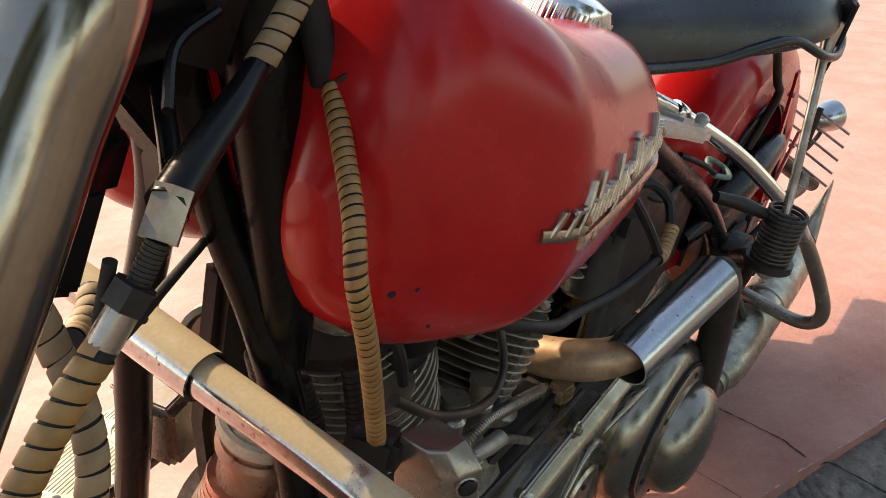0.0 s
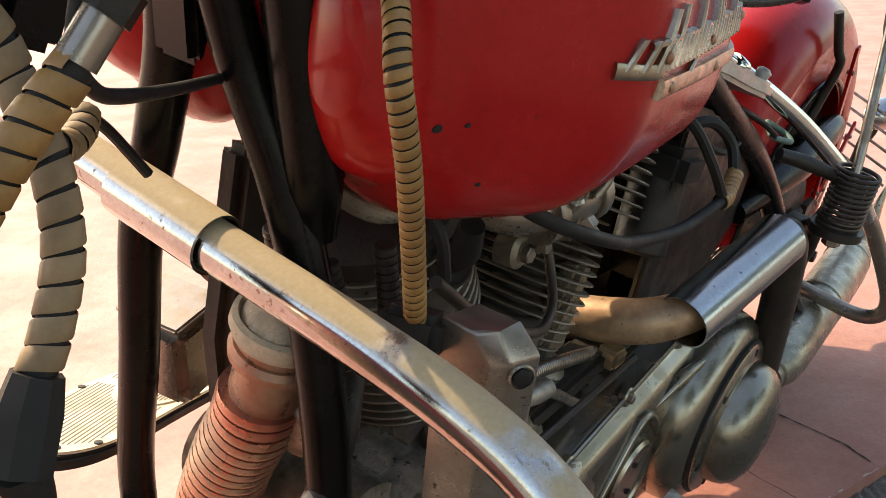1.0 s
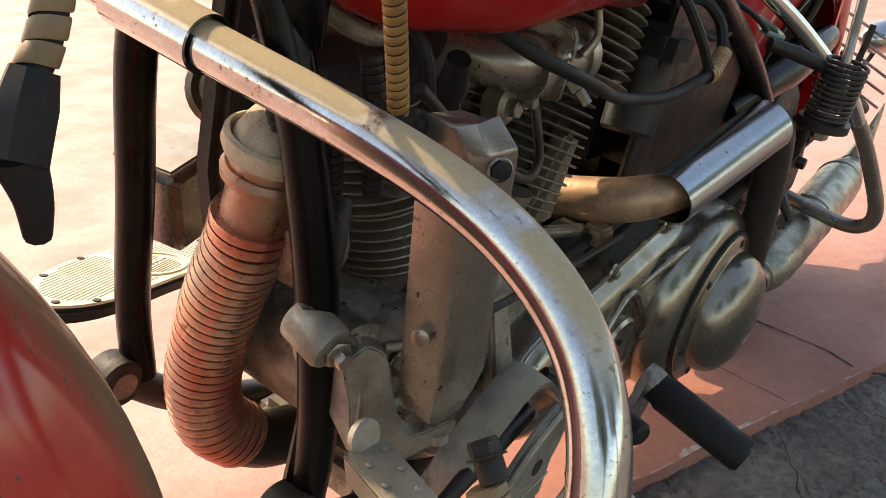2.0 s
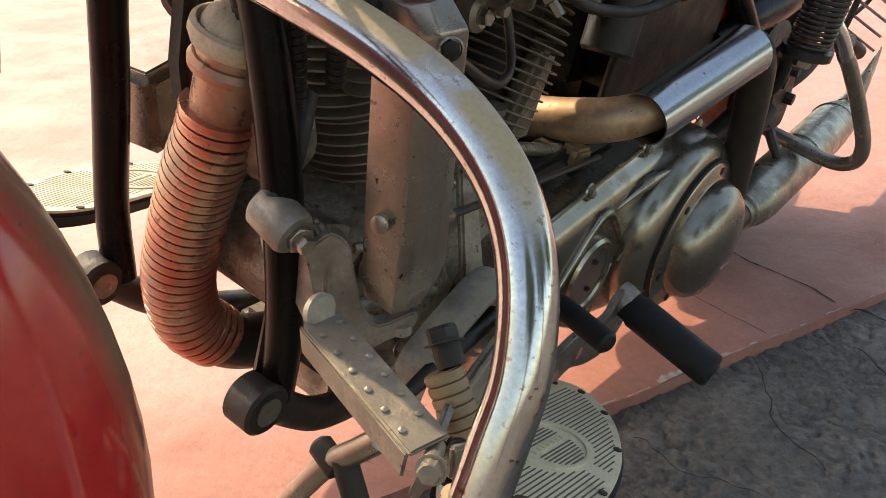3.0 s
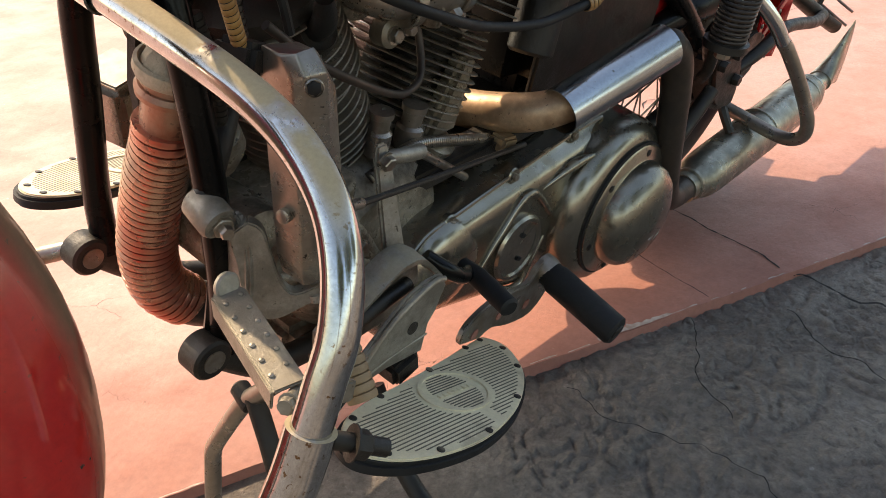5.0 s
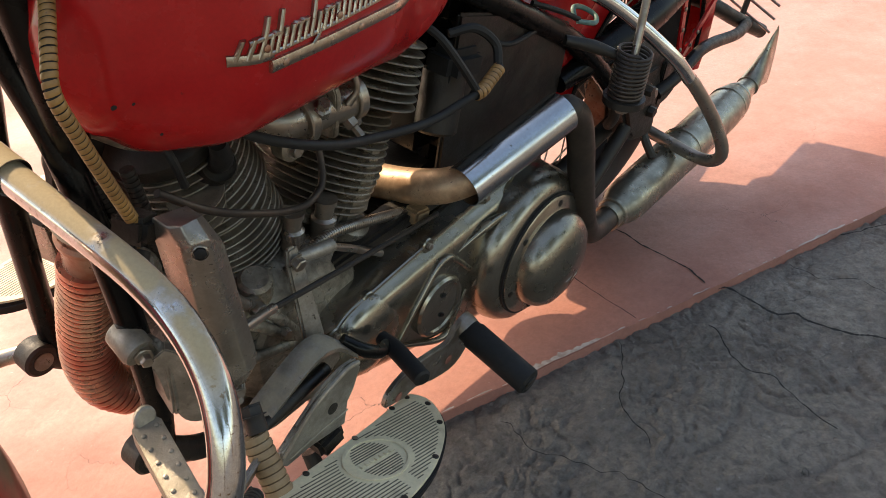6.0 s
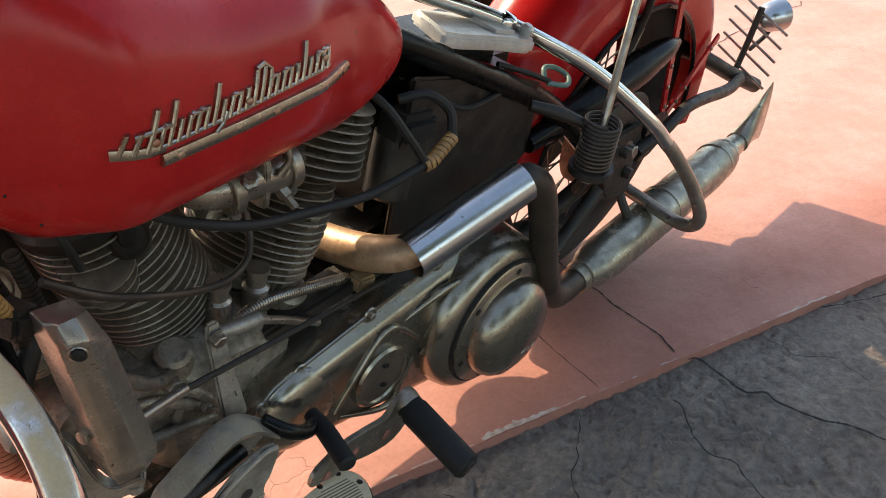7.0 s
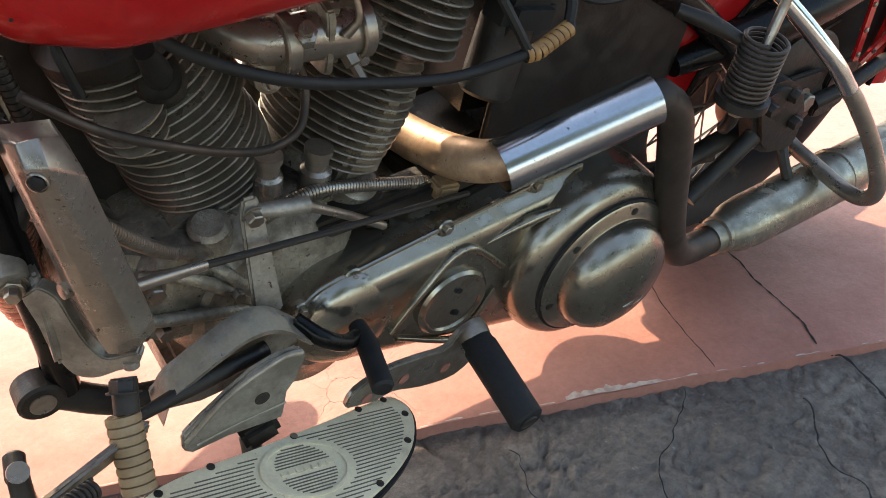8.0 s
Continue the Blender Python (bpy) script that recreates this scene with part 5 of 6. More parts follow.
def footboard(name, side, label):
    def m(b):
        if side > 0:
            bmesh.ops.scale(b, vec=(1, -1, 1), verts=b.verts)
            bmesh.ops.rotate(b, cent=(BC.x, -BC.y, BC.z), matrix=Matrix.Rotation(radians(-5), 3, "X") @ Matrix.Rotation(radians(-5), 3, "Y") @ Matrix.Rotation(radians(28), 3, "Z"), verts=b.verts)
            bmesh.ops.translate(b, vec=(-0.034, 0.008, 0.028), verts=b.verts)
            bmesh.ops.reverse_faces(b, faces=b.faces)
        return b
    ccw = RIM if sum(a[0] * b[1] - b[0] * a[1] for a, b in zip(RIM, RIM[1:] + RIM[:1])) > 0 else RIM[::-1]
    base = P(name, m(slab(ccw, 0.016, BC - BN * 0.018, BX, BY, 0.004)), RUBBER, label)
    part("pad", m(slab([(x * 0.965, y * 0.955) for x, y in ccw], 0.004, BC - BN * 0.003, BX, BY, 0.0015)), PAD, base, "worn grey ribbed rubber pad")
    inside = lambda p, q, k: all((b[0] - a[0]) * k * (q - a[1] * k) - (b[1] - a[1]) * k * (p - a[0] * k) > 0 for a, b in zip(ccw, ccw[1:] + ccw[:1]))
    # Raised dark strips paint the shaded grooves; none are cut into the pad
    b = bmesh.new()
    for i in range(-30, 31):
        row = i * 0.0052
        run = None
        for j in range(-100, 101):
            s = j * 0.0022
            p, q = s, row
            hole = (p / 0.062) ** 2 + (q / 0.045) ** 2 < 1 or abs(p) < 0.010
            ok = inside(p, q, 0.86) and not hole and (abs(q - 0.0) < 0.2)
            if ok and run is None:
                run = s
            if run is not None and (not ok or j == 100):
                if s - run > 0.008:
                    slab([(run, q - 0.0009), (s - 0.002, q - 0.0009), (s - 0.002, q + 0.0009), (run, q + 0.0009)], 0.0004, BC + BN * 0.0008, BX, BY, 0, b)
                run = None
    tagged(part("groove_pattern", m(b), GROOVE, base, "raised dark strips painted as shaded, grimy grooves"), kind="stuff")
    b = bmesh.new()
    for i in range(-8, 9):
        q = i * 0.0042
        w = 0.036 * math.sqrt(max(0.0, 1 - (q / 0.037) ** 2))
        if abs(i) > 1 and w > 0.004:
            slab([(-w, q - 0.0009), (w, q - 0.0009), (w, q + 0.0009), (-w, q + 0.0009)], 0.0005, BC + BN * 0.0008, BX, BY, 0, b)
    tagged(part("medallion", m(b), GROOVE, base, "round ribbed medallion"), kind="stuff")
    part("medallion_ring", m(lathe([(0.056, 0.0), (0.056, 0.0022), (0.052, 0.0026), (0.050, 0.0022), (0.050, 0.0)], BC + BN * 0.0008, BN, 44, squash=0.74, up=BX)), PAD, base)
    for k in range(-3, 4):
        part("bar", m(slab([(k * 0.010 - 0.0035, -0.003), (k * 0.010 + 0.0035, -0.003), (k * 0.010 + 0.0035, 0.003), (k * 0.010 - 0.0035, 0.003)], 0.0022, BC + BN * 0.0008, BX, BY, 0.0004)), PAD, base)
    for k in range(26):
        a = radians(20 + 320 * k / 25)
        if 80 < math.degrees(a) < 100 or 260 < math.degrees(a) < 280:
            continue
        e = BX * math.cos(a) + BY * math.sin(a) * 0.74
        f2 = (-BX * math.sin(a) + BY * math.cos(a) * 0.74).normalized()
        part("bar", m(slab([(-0.0022, -0.0011), (0.0022, -0.0011), (0.0022, 0.0011), (-0.0022, 0.0011)], 0.0012, BC + e * 0.0435 + BN * 0.0008, BN.cross(f2), f2, 0)), PAD, base)
    for f in range(0, 60, 5):
        p, q = ccw[f % len(ccw)]
        part("screw", m(lathe([(0.0048, 0), (0.0048, 0.0016), (0.002, 0.0022)], BC + BX * p * 0.90 + BY * q * 0.885 + BN * 0.0008, BN, 10)), GREASE, base)
    return base


footboard("footboard", -1, "half-round footboard with grey ribbed rubber pad")
footboard("footboard", 1, "half-round footboard with grey ribbed rubber pad")

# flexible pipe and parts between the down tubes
P("flexible_pipe", ribbed([(0.400, -0.040, 0.590), (0.400, -0.032, 0.560), (0.400, -0.012, 0.510), (0.400, 0.008, 0.440), (0.402, 0.018, 0.385), (0.415, 0.018, 0.335), (0.445, 0.012, 0.300)], 0.0340, 0.0102, 0.0080, 28), FLEX, "dusty red and tan flexible pipe, its sunlit side painted pale")
CP, CAX = (0.402, -0.042, 0.592), V((0.03, -0.18, 0.97)).normalized()
col = P("pipe_collar", lathe([(0.028, -0.02), (0.0295, 0.0), (0.0295, 0.030), (0.032, 0.034), (0.031, 0.052), (0.028, 0.056)], CP, CAX, 32), RUST, "rusty steel pipe collar")
part("collar_rim", lathe([(0.030, 0.030), (0.036, 0.032), (0.037, 0.038), (0.034, 0.043), (0.030, 0.044)], CP, CAX, 32), RUST, col, "rusty rim")
part("collar_rim", lathe([(0.029, 0.050), (0.037, 0.053), (0.040, 0.060), (0.039, 0.068), (0.035, 0.070), (0.029, 0.060)], CP, CAX, 32), PADDLE, col, "dusty pale flared rim")
bm = lathe([(0.034, 0.056), (0.033, 0.066), (0.026, 0.078), (0.014, 0.086), (0.001, 0.088)], CP, CAX, 32)
for v in bm.verts:
    v.co += 0.005 * noise.noise(v.co * 90) * CAX + 0.003 * noise.noise_vector(v.co * 200)
part("dust_heap", bm, PADDLE, col, "dust and grit heaped on the collar", 80)
P("pipe_back", tube([(0.430, 0.014, 0.312), (0.47, 0.005, 0.285), (0.53, 0.0, 0.265)], 0.030, 20), GREASE, "black pipe bend under the engine")
box = P("horn_box", block((0.07, 0.075, 0.085), pose(0.455, 0.135, 0.520, 0, -8, 12), 0.008), COVER, "black box with a grey dusty top")
part("top", block((0.064, 0.069, 0.006), pose(0.4485, 0.135, 0.5645, 0, -8, 12), 0.002), STEEL, box)
P("round_cup", lathe([(0.030, -0.01), (0.034, 0.0), (0.034, 0.018), (0.028, 0.02), (0.024, 0.008), (0.001, 0.006)], (0.470, 0.075, 0.640), (-0.7, -0.5, 0.3), 26), STEEL, "round steel cup")
P("brake_rod_right", tube([(0.378, 0.145, 0.335), (0.345, 0.175, 0.320), (0.310, 0.185, 0.318), (0.27, 0.19, 0.335)], 0.012, 12), STEEL, "bent chrome lever on the far side")
P("timer_casting", lathe([(0.03, 0), (0.034, 0.03), (0.026, 0.06), (0.012, 0.065)], (0.445, -0.05, 0.54), (-0.3, -0.5, 0.8), 24), DIRTY, "greasy casting behind the down tube")
P("generator", lathe([(0.03, -0.1), (0.052, -0.09), (0.052, 0.09), (0.03, 0.1)], (0.480, 0.0, 0.42), (0, 1, 0), 28), DIRTY, "round generator ahead of the crankcase")
P("dusty_tab", block((0.03, 0.022, 0.016), pose(0.425, -0.085, 0.625, 20, 30, 0), 0.004), TAN, "dust-caked tab")
for i, (a, b, c) in enumerate((((0.40, -0.09, 0.72), (0.415, -0.10, 0.66), (0.42, -0.10, 0.60)), ((0.42, -0.12, 0.74), (0.43, -0.125, 0.68), (0.44, -0.12, 0.63)), ((0.38, -0.06, 0.74), (0.40, -0.065, 0.66), (0.43, -0.07, 0.58)))):
    P("small_hose", ribbed([a, b, c], 0.008, 0.006, 0.001, 10), GREASE, "dark ribbed hose")
P("cable_junction", block((0.035, 0.04, 0.03), pose(0.390, -0.172, 0.712, 0, 20, 20), 0.006), GREASE, "black cable junction under the banded cable")
P("under_tank_pipe", tube([(0.42, -0.06, 0.76), (0.47, -0.085, 0.735), (0.56, -0.07, 0.755)], 0.008, 10), DIRTY, "fuel pipe under the tank")
P("plug_lead", tube([(0.475, -0.135, 0.70), (0.465, -0.13, 0.74), (0.46, -0.10, 0.77)], 0.005, 8), RUBBER)

# ---------------------------------------------------------------- cables and forks at the front
wrapped([(0.388, -0.105, 0.962), (0.366, -0.138, 0.932), (0.345, -0.166, 0.908), (0.333, -0.182, 0.880), (0.345, -0.186, 0.834), (0.366, -0.182, 0.775), (0.386, -0.176, 0.722)], 0.0068, 0.0064, bike, "banded_cable", CREAM, "yellow banded control cable in front of the tank")
P("cable_sleeve", tube([(0.392, -0.098, 0.960), (0.386, -0.088, 1.00), (0.375, -0.075, 1.05), (0.36, -0.06, 1.12)], 0.0105, 14), RUBBER, "black rubber cable sleeve")
P("cable_clip", lathe([(0.010, -0.004), (0.0125, -0.003), (0.0125, 0.003), (0.010, 0.004)], (0.397, -0.112, 0.968), (0.2, -0.6, -0.8), 18), GREASE, "cable clip")
bc = wrapped([(0.186, -0.158, 0.897), (0.166, -0.158, 0.876), (0.145, -0.160, 0.850), (0.118, -0.165, 0.818), (0.085, -0.172, 0.78)], 0.0082, 0.0105, bike, "brake_cable", CREAM, "yellow banded brake cable")
P("cable_rod", tube([(0.318, -0.114, 0.991), (0.285, -0.130, 0.979), (0.252, -0.144, 0.967), (0.222, -0.157, 0.955)], [0.0065, 0.0085, 0.0095, 0.0105], 14), BLACK, "black cable rod")
wrapped([(0.350, -0.113, 1.030), (0.332, -0.114, 1.007), (0.316, -0.115, 0.989)], 0.0080, 0.0095, bike, "neck_cable", TAN, "thick faded banded cable at the neck")
P("yoke_wire", tube([(0.245, -0.13, 0.985), (0.275, -0.10, 1.002), (0.315, -0.085, 1.01)], 0.003, 8), BLACK, "thin black wire at the neck")
P("adjuster", tube([(0.228, -0.156, 0.962), (0.214, -0.161, 0.942)], 0.0098, 6, 1), STEEL, "steel hex adjuster")
P("threaded_end", ribbed([(0.214, -0.161, 0.942), (0.200, -0.160, 0.918)], 0.0056, 0.0022, 0.0007, 12, 1), GREASE, "threaded adjuster end")
P("adjuster_nut", tube([(0.203, -0.160, 0.924), (0.196, -0.159, 0.914)], 0.0108, 6, 1), GREASE, "black lock nut")
P("cable_collar", tube([(0.197, -0.159, 0.914), (0.186, -0.158, 0.898)], 0.0078, 16, 1), COVER, "grey cable collar")
wrapped([(0.160, -0.090, 0.930), (0.182, -0.108, 0.900), (0.187, -0.121, 0.873), (0.187, -0.138, 0.850), (0.182, -0.151, 0.823), (0.170, -0.160, 0.797), (0.160, -0.165, 0.783)], 0.0080, 0.0115, bike, "lamp_cable", TAN, "faded banded cable sagging beside the fork")
P("cable_plug", tube([(0.161, -0.165, 0.785), (0.155, -0.168, 0.772), (0.145, -0.175, 0.752)], [0.010, 0.0125, 0.0125], 8, 2), RUBBER, "dusty rubber cable plug")
P("cable_tail", tube([(0.146, -0.174, 0.755), (0.150, -0.176, 0.735), (0.153, -0.172, 0.715)], [0.011, 0.008, 0.006], 10), RUBBER, "black cable tail")
wrapped([(0.275, -0.020, 0.822), (0.262, -0.035, 0.818), (0.245, -0.048, 0.818), (0.232, -0.062, 0.826)], 0.0085, 0.0105, bike, "short_cable", TAN, "short banded cable end by the crash bar")
P("short_lead", tube([(0.275, -0.020, 0.822), (0.295, -0.012, 0.805), (0.318, -0.015, 0.775)], 0.0035, 8), RUBBER)
P("front_wire", tube([(0.196, -0.152, 0.935), (0.192, -0.148, 0.900), (0.205, -0.138, 0.880), (0.230, -0.120, 0.868), (0.286, -0.080, 0.851), (0.352, -0.036, 0.835)], 0.0034, 10), RUBBER, "black wire looping to the frame")
fork = P("fork_leg", tube([(0.20, -0.085, 1.16), (0.165, -0.085, 1.06), (0.135, -0.085, 0.985), (0.118, -0.085, 0.94)], 0.030, 22), BLACK, "black fork leg")
part("lower_edge", lathe([(0.031, -0.006), (0.032, 0.0), (0.030, 0.004)], (0.122, -0.085, 0.95), (0.35, 0, 0.93), 24), BLACK, fork)
P("fork_leg", tube([(0.20, 0.085, 1.16), (0.165, 0.085, 1.06), (0.10, 0.07, 0.90), (0.02, 0.05, 0.74)], 0.030, 22), BLACK, "black fork leg")
P("lower_yoke", slab(smooth_outline([(-0.05, -0.115), (0.03, -0.105), (0.055, -0.03), (0.055, 0.03), (0.03, 0.105), (-0.05, 0.115), (-0.065, 0.0)], 3), 0.035, (0.205, 0, 0.945), (0.93, 0, -0.36), (0, 1, 0), 0.006), BLACK, "black lower fork yoke")
P("fork_stop", block((0.03, 0.05, 0.075), pose(0.215, -0.075, 0.920, 0, 20, 0), 0.005), BLACK, "black angular fork stop")
P("yoke_strut", tube([(0.30, -0.055, 0.975), (0.27, -0.10, 0.955), (0.25, -0.128, 0.945)], 0.006, 10), BLACK, "thin black strut")
P("neck_shroud", block((0.12, 0.14, 0.24), pose(0.325, -0.01, 1.08, 0, 22, 0), 0.02), BLACK, "black shroud round the steering neck")
P("headlamp_shell", lathe([(0.02, -0.10), (0.07, -0.07), (0.095, -0.01), (0.098, 0.03), (0.09, 0.05)], (0.10, 0.02, 1.22), (-1, -0.25, -0.1), 30), BLACK, "black headlamp shell above the fork")
P("handlebar", tube([(0.296, 0.164, 1.30), (0.236, 0.024, 1.24), (0.186, -0.096, 1.20), (0.147, -0.196, 1.160), (0.108, -0.273, 1.110), (0.080, -0.287, 1.066), (0.048, -0.296, 1.014)], 0.0150, 24, 8), BARCHROME, "chrome handlebar end with bright reflections")

# front wheel and fender, steered to the far side
FW = V((-0.165, 0.002, 0.423))
q3, q4 = 0.527, -0.245
FN = V((math.sin(q3) * math.cos(q4), math.cos(q3) * math.cos(q4), math.sin(q4)))
FE = FN.cross(V((0, 0, 1))).normalized()
if FE.x < 0:
    FE = -FE
FU = FE.cross(FN)
FU = FU if FU.z > 0 else -FU
TYRE = surface("worn_tyre", (0.022, 0.021, 0.021), (0.035, 0.031, 0.028), (0.65, 0.85), scale=30, bump=0.3, dust=0.2)
DUSTRED = surface("dusty_red_fender", (0.48, 0.016, 0.014), (0.54, 0.024, 0.018), (0.09, 0.20), scale=7, grain=140, bump=0.03, coat=0.45, spots=0.35, dust=0.95, dust_color=(0.27, 0.15, 0.085), face=(0.45, 0.85), toward=(1, 0, 0.2))


def fender(name, c, e, u, nrm, big, half, skirt, a0, a1, material, label, thick=0.003):
    """A deep motorcycle mudguard: a rounded crown with side skirts, swept from angle a0 to a1."""
    prof = [(big - skirt, -half), (big - skirt * 0.5, -half * 1.0)]
    prof += [(big - 0.085 + 0.085 * math.sin(t), -half * math.cos(t)) for t in np.linspace(0.12, math.pi - 0.12, 17)]
    prof += [(big - skirt * 0.5, half), (big - skirt, half)]
    prof += [(r - thick, h * 0.965) for r, h in prof[::-1]]
    bm = bmesh.new()
    bridge(bm, [[c + (e * math.cos(t) + u * math.sin(t)) * r + nrm * h for r, h in prof] for t in np.linspace(a0, a1, 48)])
    return P(name, bm, material, label, angle=50)


ff = fender("front_fender", FW, FE, FU, FN, 0.430, 0.085, 0.15, radians(-28), radians(165), DUSTRED, "red front fender, dusty on its crown")
part("dent_mark", lathe([(0.001, 0.0008), (0.007, 0.0006), (0.009, -0.002)], FW + (FE * math.cos(0.20) + FU * math.sin(0.20)) * 0.4270 - FN * 0.008, FE * math.cos(0.20) + FU * math.sin(0.20) - FN * 0.1, 14, squash=0.45), RUBBER, ff, "small black chip in the paint")


def wheel(name, c, e, u, nrm, r_out, r_tyre, label):
    ring = lambda r, h: [c + (e * math.cos(t) + u * math.sin(t)) * r + nrm * h for t in (2 * math.pi * i / 64 for i in range(64))]
    bm = bmesh.new()
    rt = r_out - r_tyre
    rings = [ring(rt + r_tyre * math.cos(t), r_tyre * 0.92 * math.sin(t)) for t in np.linspace(0, 2 * math.pi, 21)]
    bridge(bm, rings, caps=False)
    bmesh.ops.remove_doubles(bm, verts=bm.verts, dist=1e-5)
    w = P(name, bm, TYRE, label, angle=60)
    bm = bmesh.new()
    rr = rt - r_tyre * 0.72
    bridge(bm, [ring(rr + 0.010, -0.040), ring(rr + 0.016, -0.040), ring(rr + 0.004, -0.025), ring(rr, 0.0), ring(rr + 0.004, 0.025), ring(rr + 0.016, 0.040), ring(rr + 0.010, 0.040), ring(rr - 0.003, 0.022), ring(rr - 0.006, 0.0), ring(rr - 0.003, -0.022), ring(rr + 0.010, -0.040)], caps=False)
    part("rim", bm, SHIELD, w, "chrome rim")
    hub = part("hub", lathe([(0.02, -0.06), (0.045, -0.055), (0.045, -0.045), (0.03, -0.04), (0.03, 0.04), (0.045, 0.045), (0.045, 0.055), (0.02, 0.06)], c, nrm, 30), GREASE, w)
    for k in range(40):
        a = 2 * math.pi * k / 40
        s = -1 if k % 2 else 1
        a2 = a + (0.75 if k % 4 < 2 else -0.75)
        p0 = c + (e * math.cos(a2) + u * math.sin(a2)) * 0.04 + nrm * 0.05 * s
        p1 = c + (e * math.cos(a) + u * math.sin(a)) * rr + nrm * 0.008 * s
        part("spoke", tube([p0, p1], 0.0021, 6, 1), STEEL, w)
    return w


wheel("front_wheel", FW, FE, FU, FN, 0.372, 0.058, "front wheel with black tyre and chrome spokes")

# ---------------------------------------------------------------- rear
X, Y, Z = V((1, 0, 0)), V((0, 1, 0)), V((0, 0, 1))
RW = V((1.66, 0.0, 0.375))
wheel("rear_wheel", RW, X, Z, Y, 0.375, 0.060, "rear wheel with black tyre and chrome spokes")
rf = fender("rear_fender", RW, X, Z, Y, 0.445, 0.098, 0.15, radians(-12), radians(168), RED, "red rear fender with worn paint")
P("sprocket", lathe([(0.03, -0.006), (0.115, -0.004), (0.120, 0.0), (0.115, 0.004), (0.03, 0.006)], RW + V((0, -0.105, 0)), Y, 48), GREASE, "dark rear sprocket and brake drum")
P("brake_drum", lathe([(0.07, -0.045), (0.085, -0.04), (0.090, -0.03), (0.105, -0.028), (0.110, -0.02), (0.112, 0.02), (0.05, 0.025)], RW + V((0, -0.06, 0)), Y, 48), RUST, "greasy brake drum")
# Assumed disc, added to stop sunlight between the spokes
P("brake_plate", lathe([(0.05, -0.012), (0.150, -0.010), (0.155, 0.0), (0.150, 0.010), (0.05, 0.015)], RW + V((0, 0.07, 0)), Y, 48), GREASE, "assumed dark brake plate beyond the wheel, blocking sun through the spokes")
# Unseen second muffler, assumed and added to shade the ground by the wheel
P("far_muffler", tube([(1.50, 0.20, 0.225), (1.54, 0.205, 0.225), (1.60, 0.205, 0.225), (1.95, 0.205, 0.23), (2.08, 0.205, 0.235)], [0.026, 0.03, 0.043, 0.043, 0.026], 20, 4), MUFFLER, "assumed tarnished muffler on the unseen far side, added to shade the ground")
P("axle_plate", slab([(-0.06, -0.04), (0.05, -0.045), (0.07, 0.0), (0.04, 0.05), (-0.05, 0.05)], 0.012, RW + V((0, -0.115, 0)), X, Z, 0.004), GREASE, "black axle plate")
P("axle_nut", hexbolt(RW + V((0.0, -0.13, 0)), (0, -1, 0), 0.018, 0.018), STEEL, "axle nut")
P("chain_guard_rear", tube([(1.30, -0.105, 0.515), (1.42, -0.11, 0.535), (1.52, -0.115, 0.550), (1.62, -0.118, 0.567), (1.72, -0.12, 0.582), (1.775, -0.12, 0.585)], [0.018, 0.030, 0.036, 0.034, 0.024, 0.008], 16), BLACK, "black tapered rear chain guard")
P("chain", tube([(1.15, -0.085, 0.41), (1.53, -0.085, 0.495)], 0.010, 8, 1), GREASE, "greasy drive chain upper run")
P("chain", tube([(1.15, -0.085, 0.33), (1.53, -0.085, 0.262)], 0.010, 8, 1), GREASE, "greasy drive chain lower run")
for a, b in (((1.735, -0.112, 0.73), (1.806, -0.118, 0.395)), ((2.01, -0.108, 0.533), (1.806, -0.118, 0.384))):
    st = P("fender_stay", slab([(-0.5 * (V(a) - V(b)).length, -0.010), (0.5 * (V(a) - V(b)).length, -0.010), (0.5 * (V(a) - V(b)).length, 0.010), (-0.5 * (V(a) - V(b)).length, 0.010)], 0.006, (V(a) + V(b)) / 2, V(b) - V(a), (V(b) - V(a)).cross(V((0, 1, 0))), 0.002), RED, "red flat fender stay with rivets")
    for q in (0.15, 0.6, 0.75, 0.9):
        part("rivet", lathe([(0.005, -0.004), (0.005, 0.008), (0.002, 0.010)], V(a).lerp(V(b), q), (0, -1, 0), 10), STEEL, st)
P("stay_foot", slab(smooth_outline([(-0.05, -0.05), (0.03, -0.04), (0.05, 0.03), (0.0, 0.06), (-0.06, 0.04)], 3), 0.012, (1.79, -0.112, 0.36), X, Z, 0.003), GREASE, "black foot of the fender stays")
P("muffler_strap", tube([(1.62, -0.13, 0.36), (1.60, -0.17, 0.31), (1.60, -0.20, 0.27)], 0.010, 8), GREASE, "black muffler bracket")
P("bracket_arm", tube([(1.275, -0.225, 0.550), (1.34, -0.20, 0.515), (1.42, -0.175, 0.47), (1.50, -0.15, 0.43)], 0.012, 12), GREASE, "black frame bracket under the spring")
P("bracket_mass", slab(smooth_outline([(1.43, 0.46), (1.50, 0.48), (1.57, 0.44), (1.60, 0.37), (1.59, 0.325), (1.52, 0.335), (1.47, 0.38)], 3)[::-1], 0.05, (0, -0.135, 0), X, Z, 0.010), GREASE, "greasy black bracket behind the spring")
for x, z in ((1.465, 0.445), (1.52, 0.455), (1.555, 0.395)):
    P("bracket_bolt", hexbolt((x, -0.185, z), (0, -1, 0), 0.012, 0.014), GREASE, "greasy bracket bolt")
P("bracket_pipe", tube([(1.335, -0.19, 0.312), (1.39, -0.19, 0.356), (1.447, -0.19, 0.402)], 0.0145, 14), GREASE, "black slanting tube under the bracket")
P("strap_link", tube([(1.30, -0.225, 0.555), (1.315, -0.220, 0.49), (1.33, -0.205, 0.46)], 0.010, 10), GREASE, "dark link under the spring")
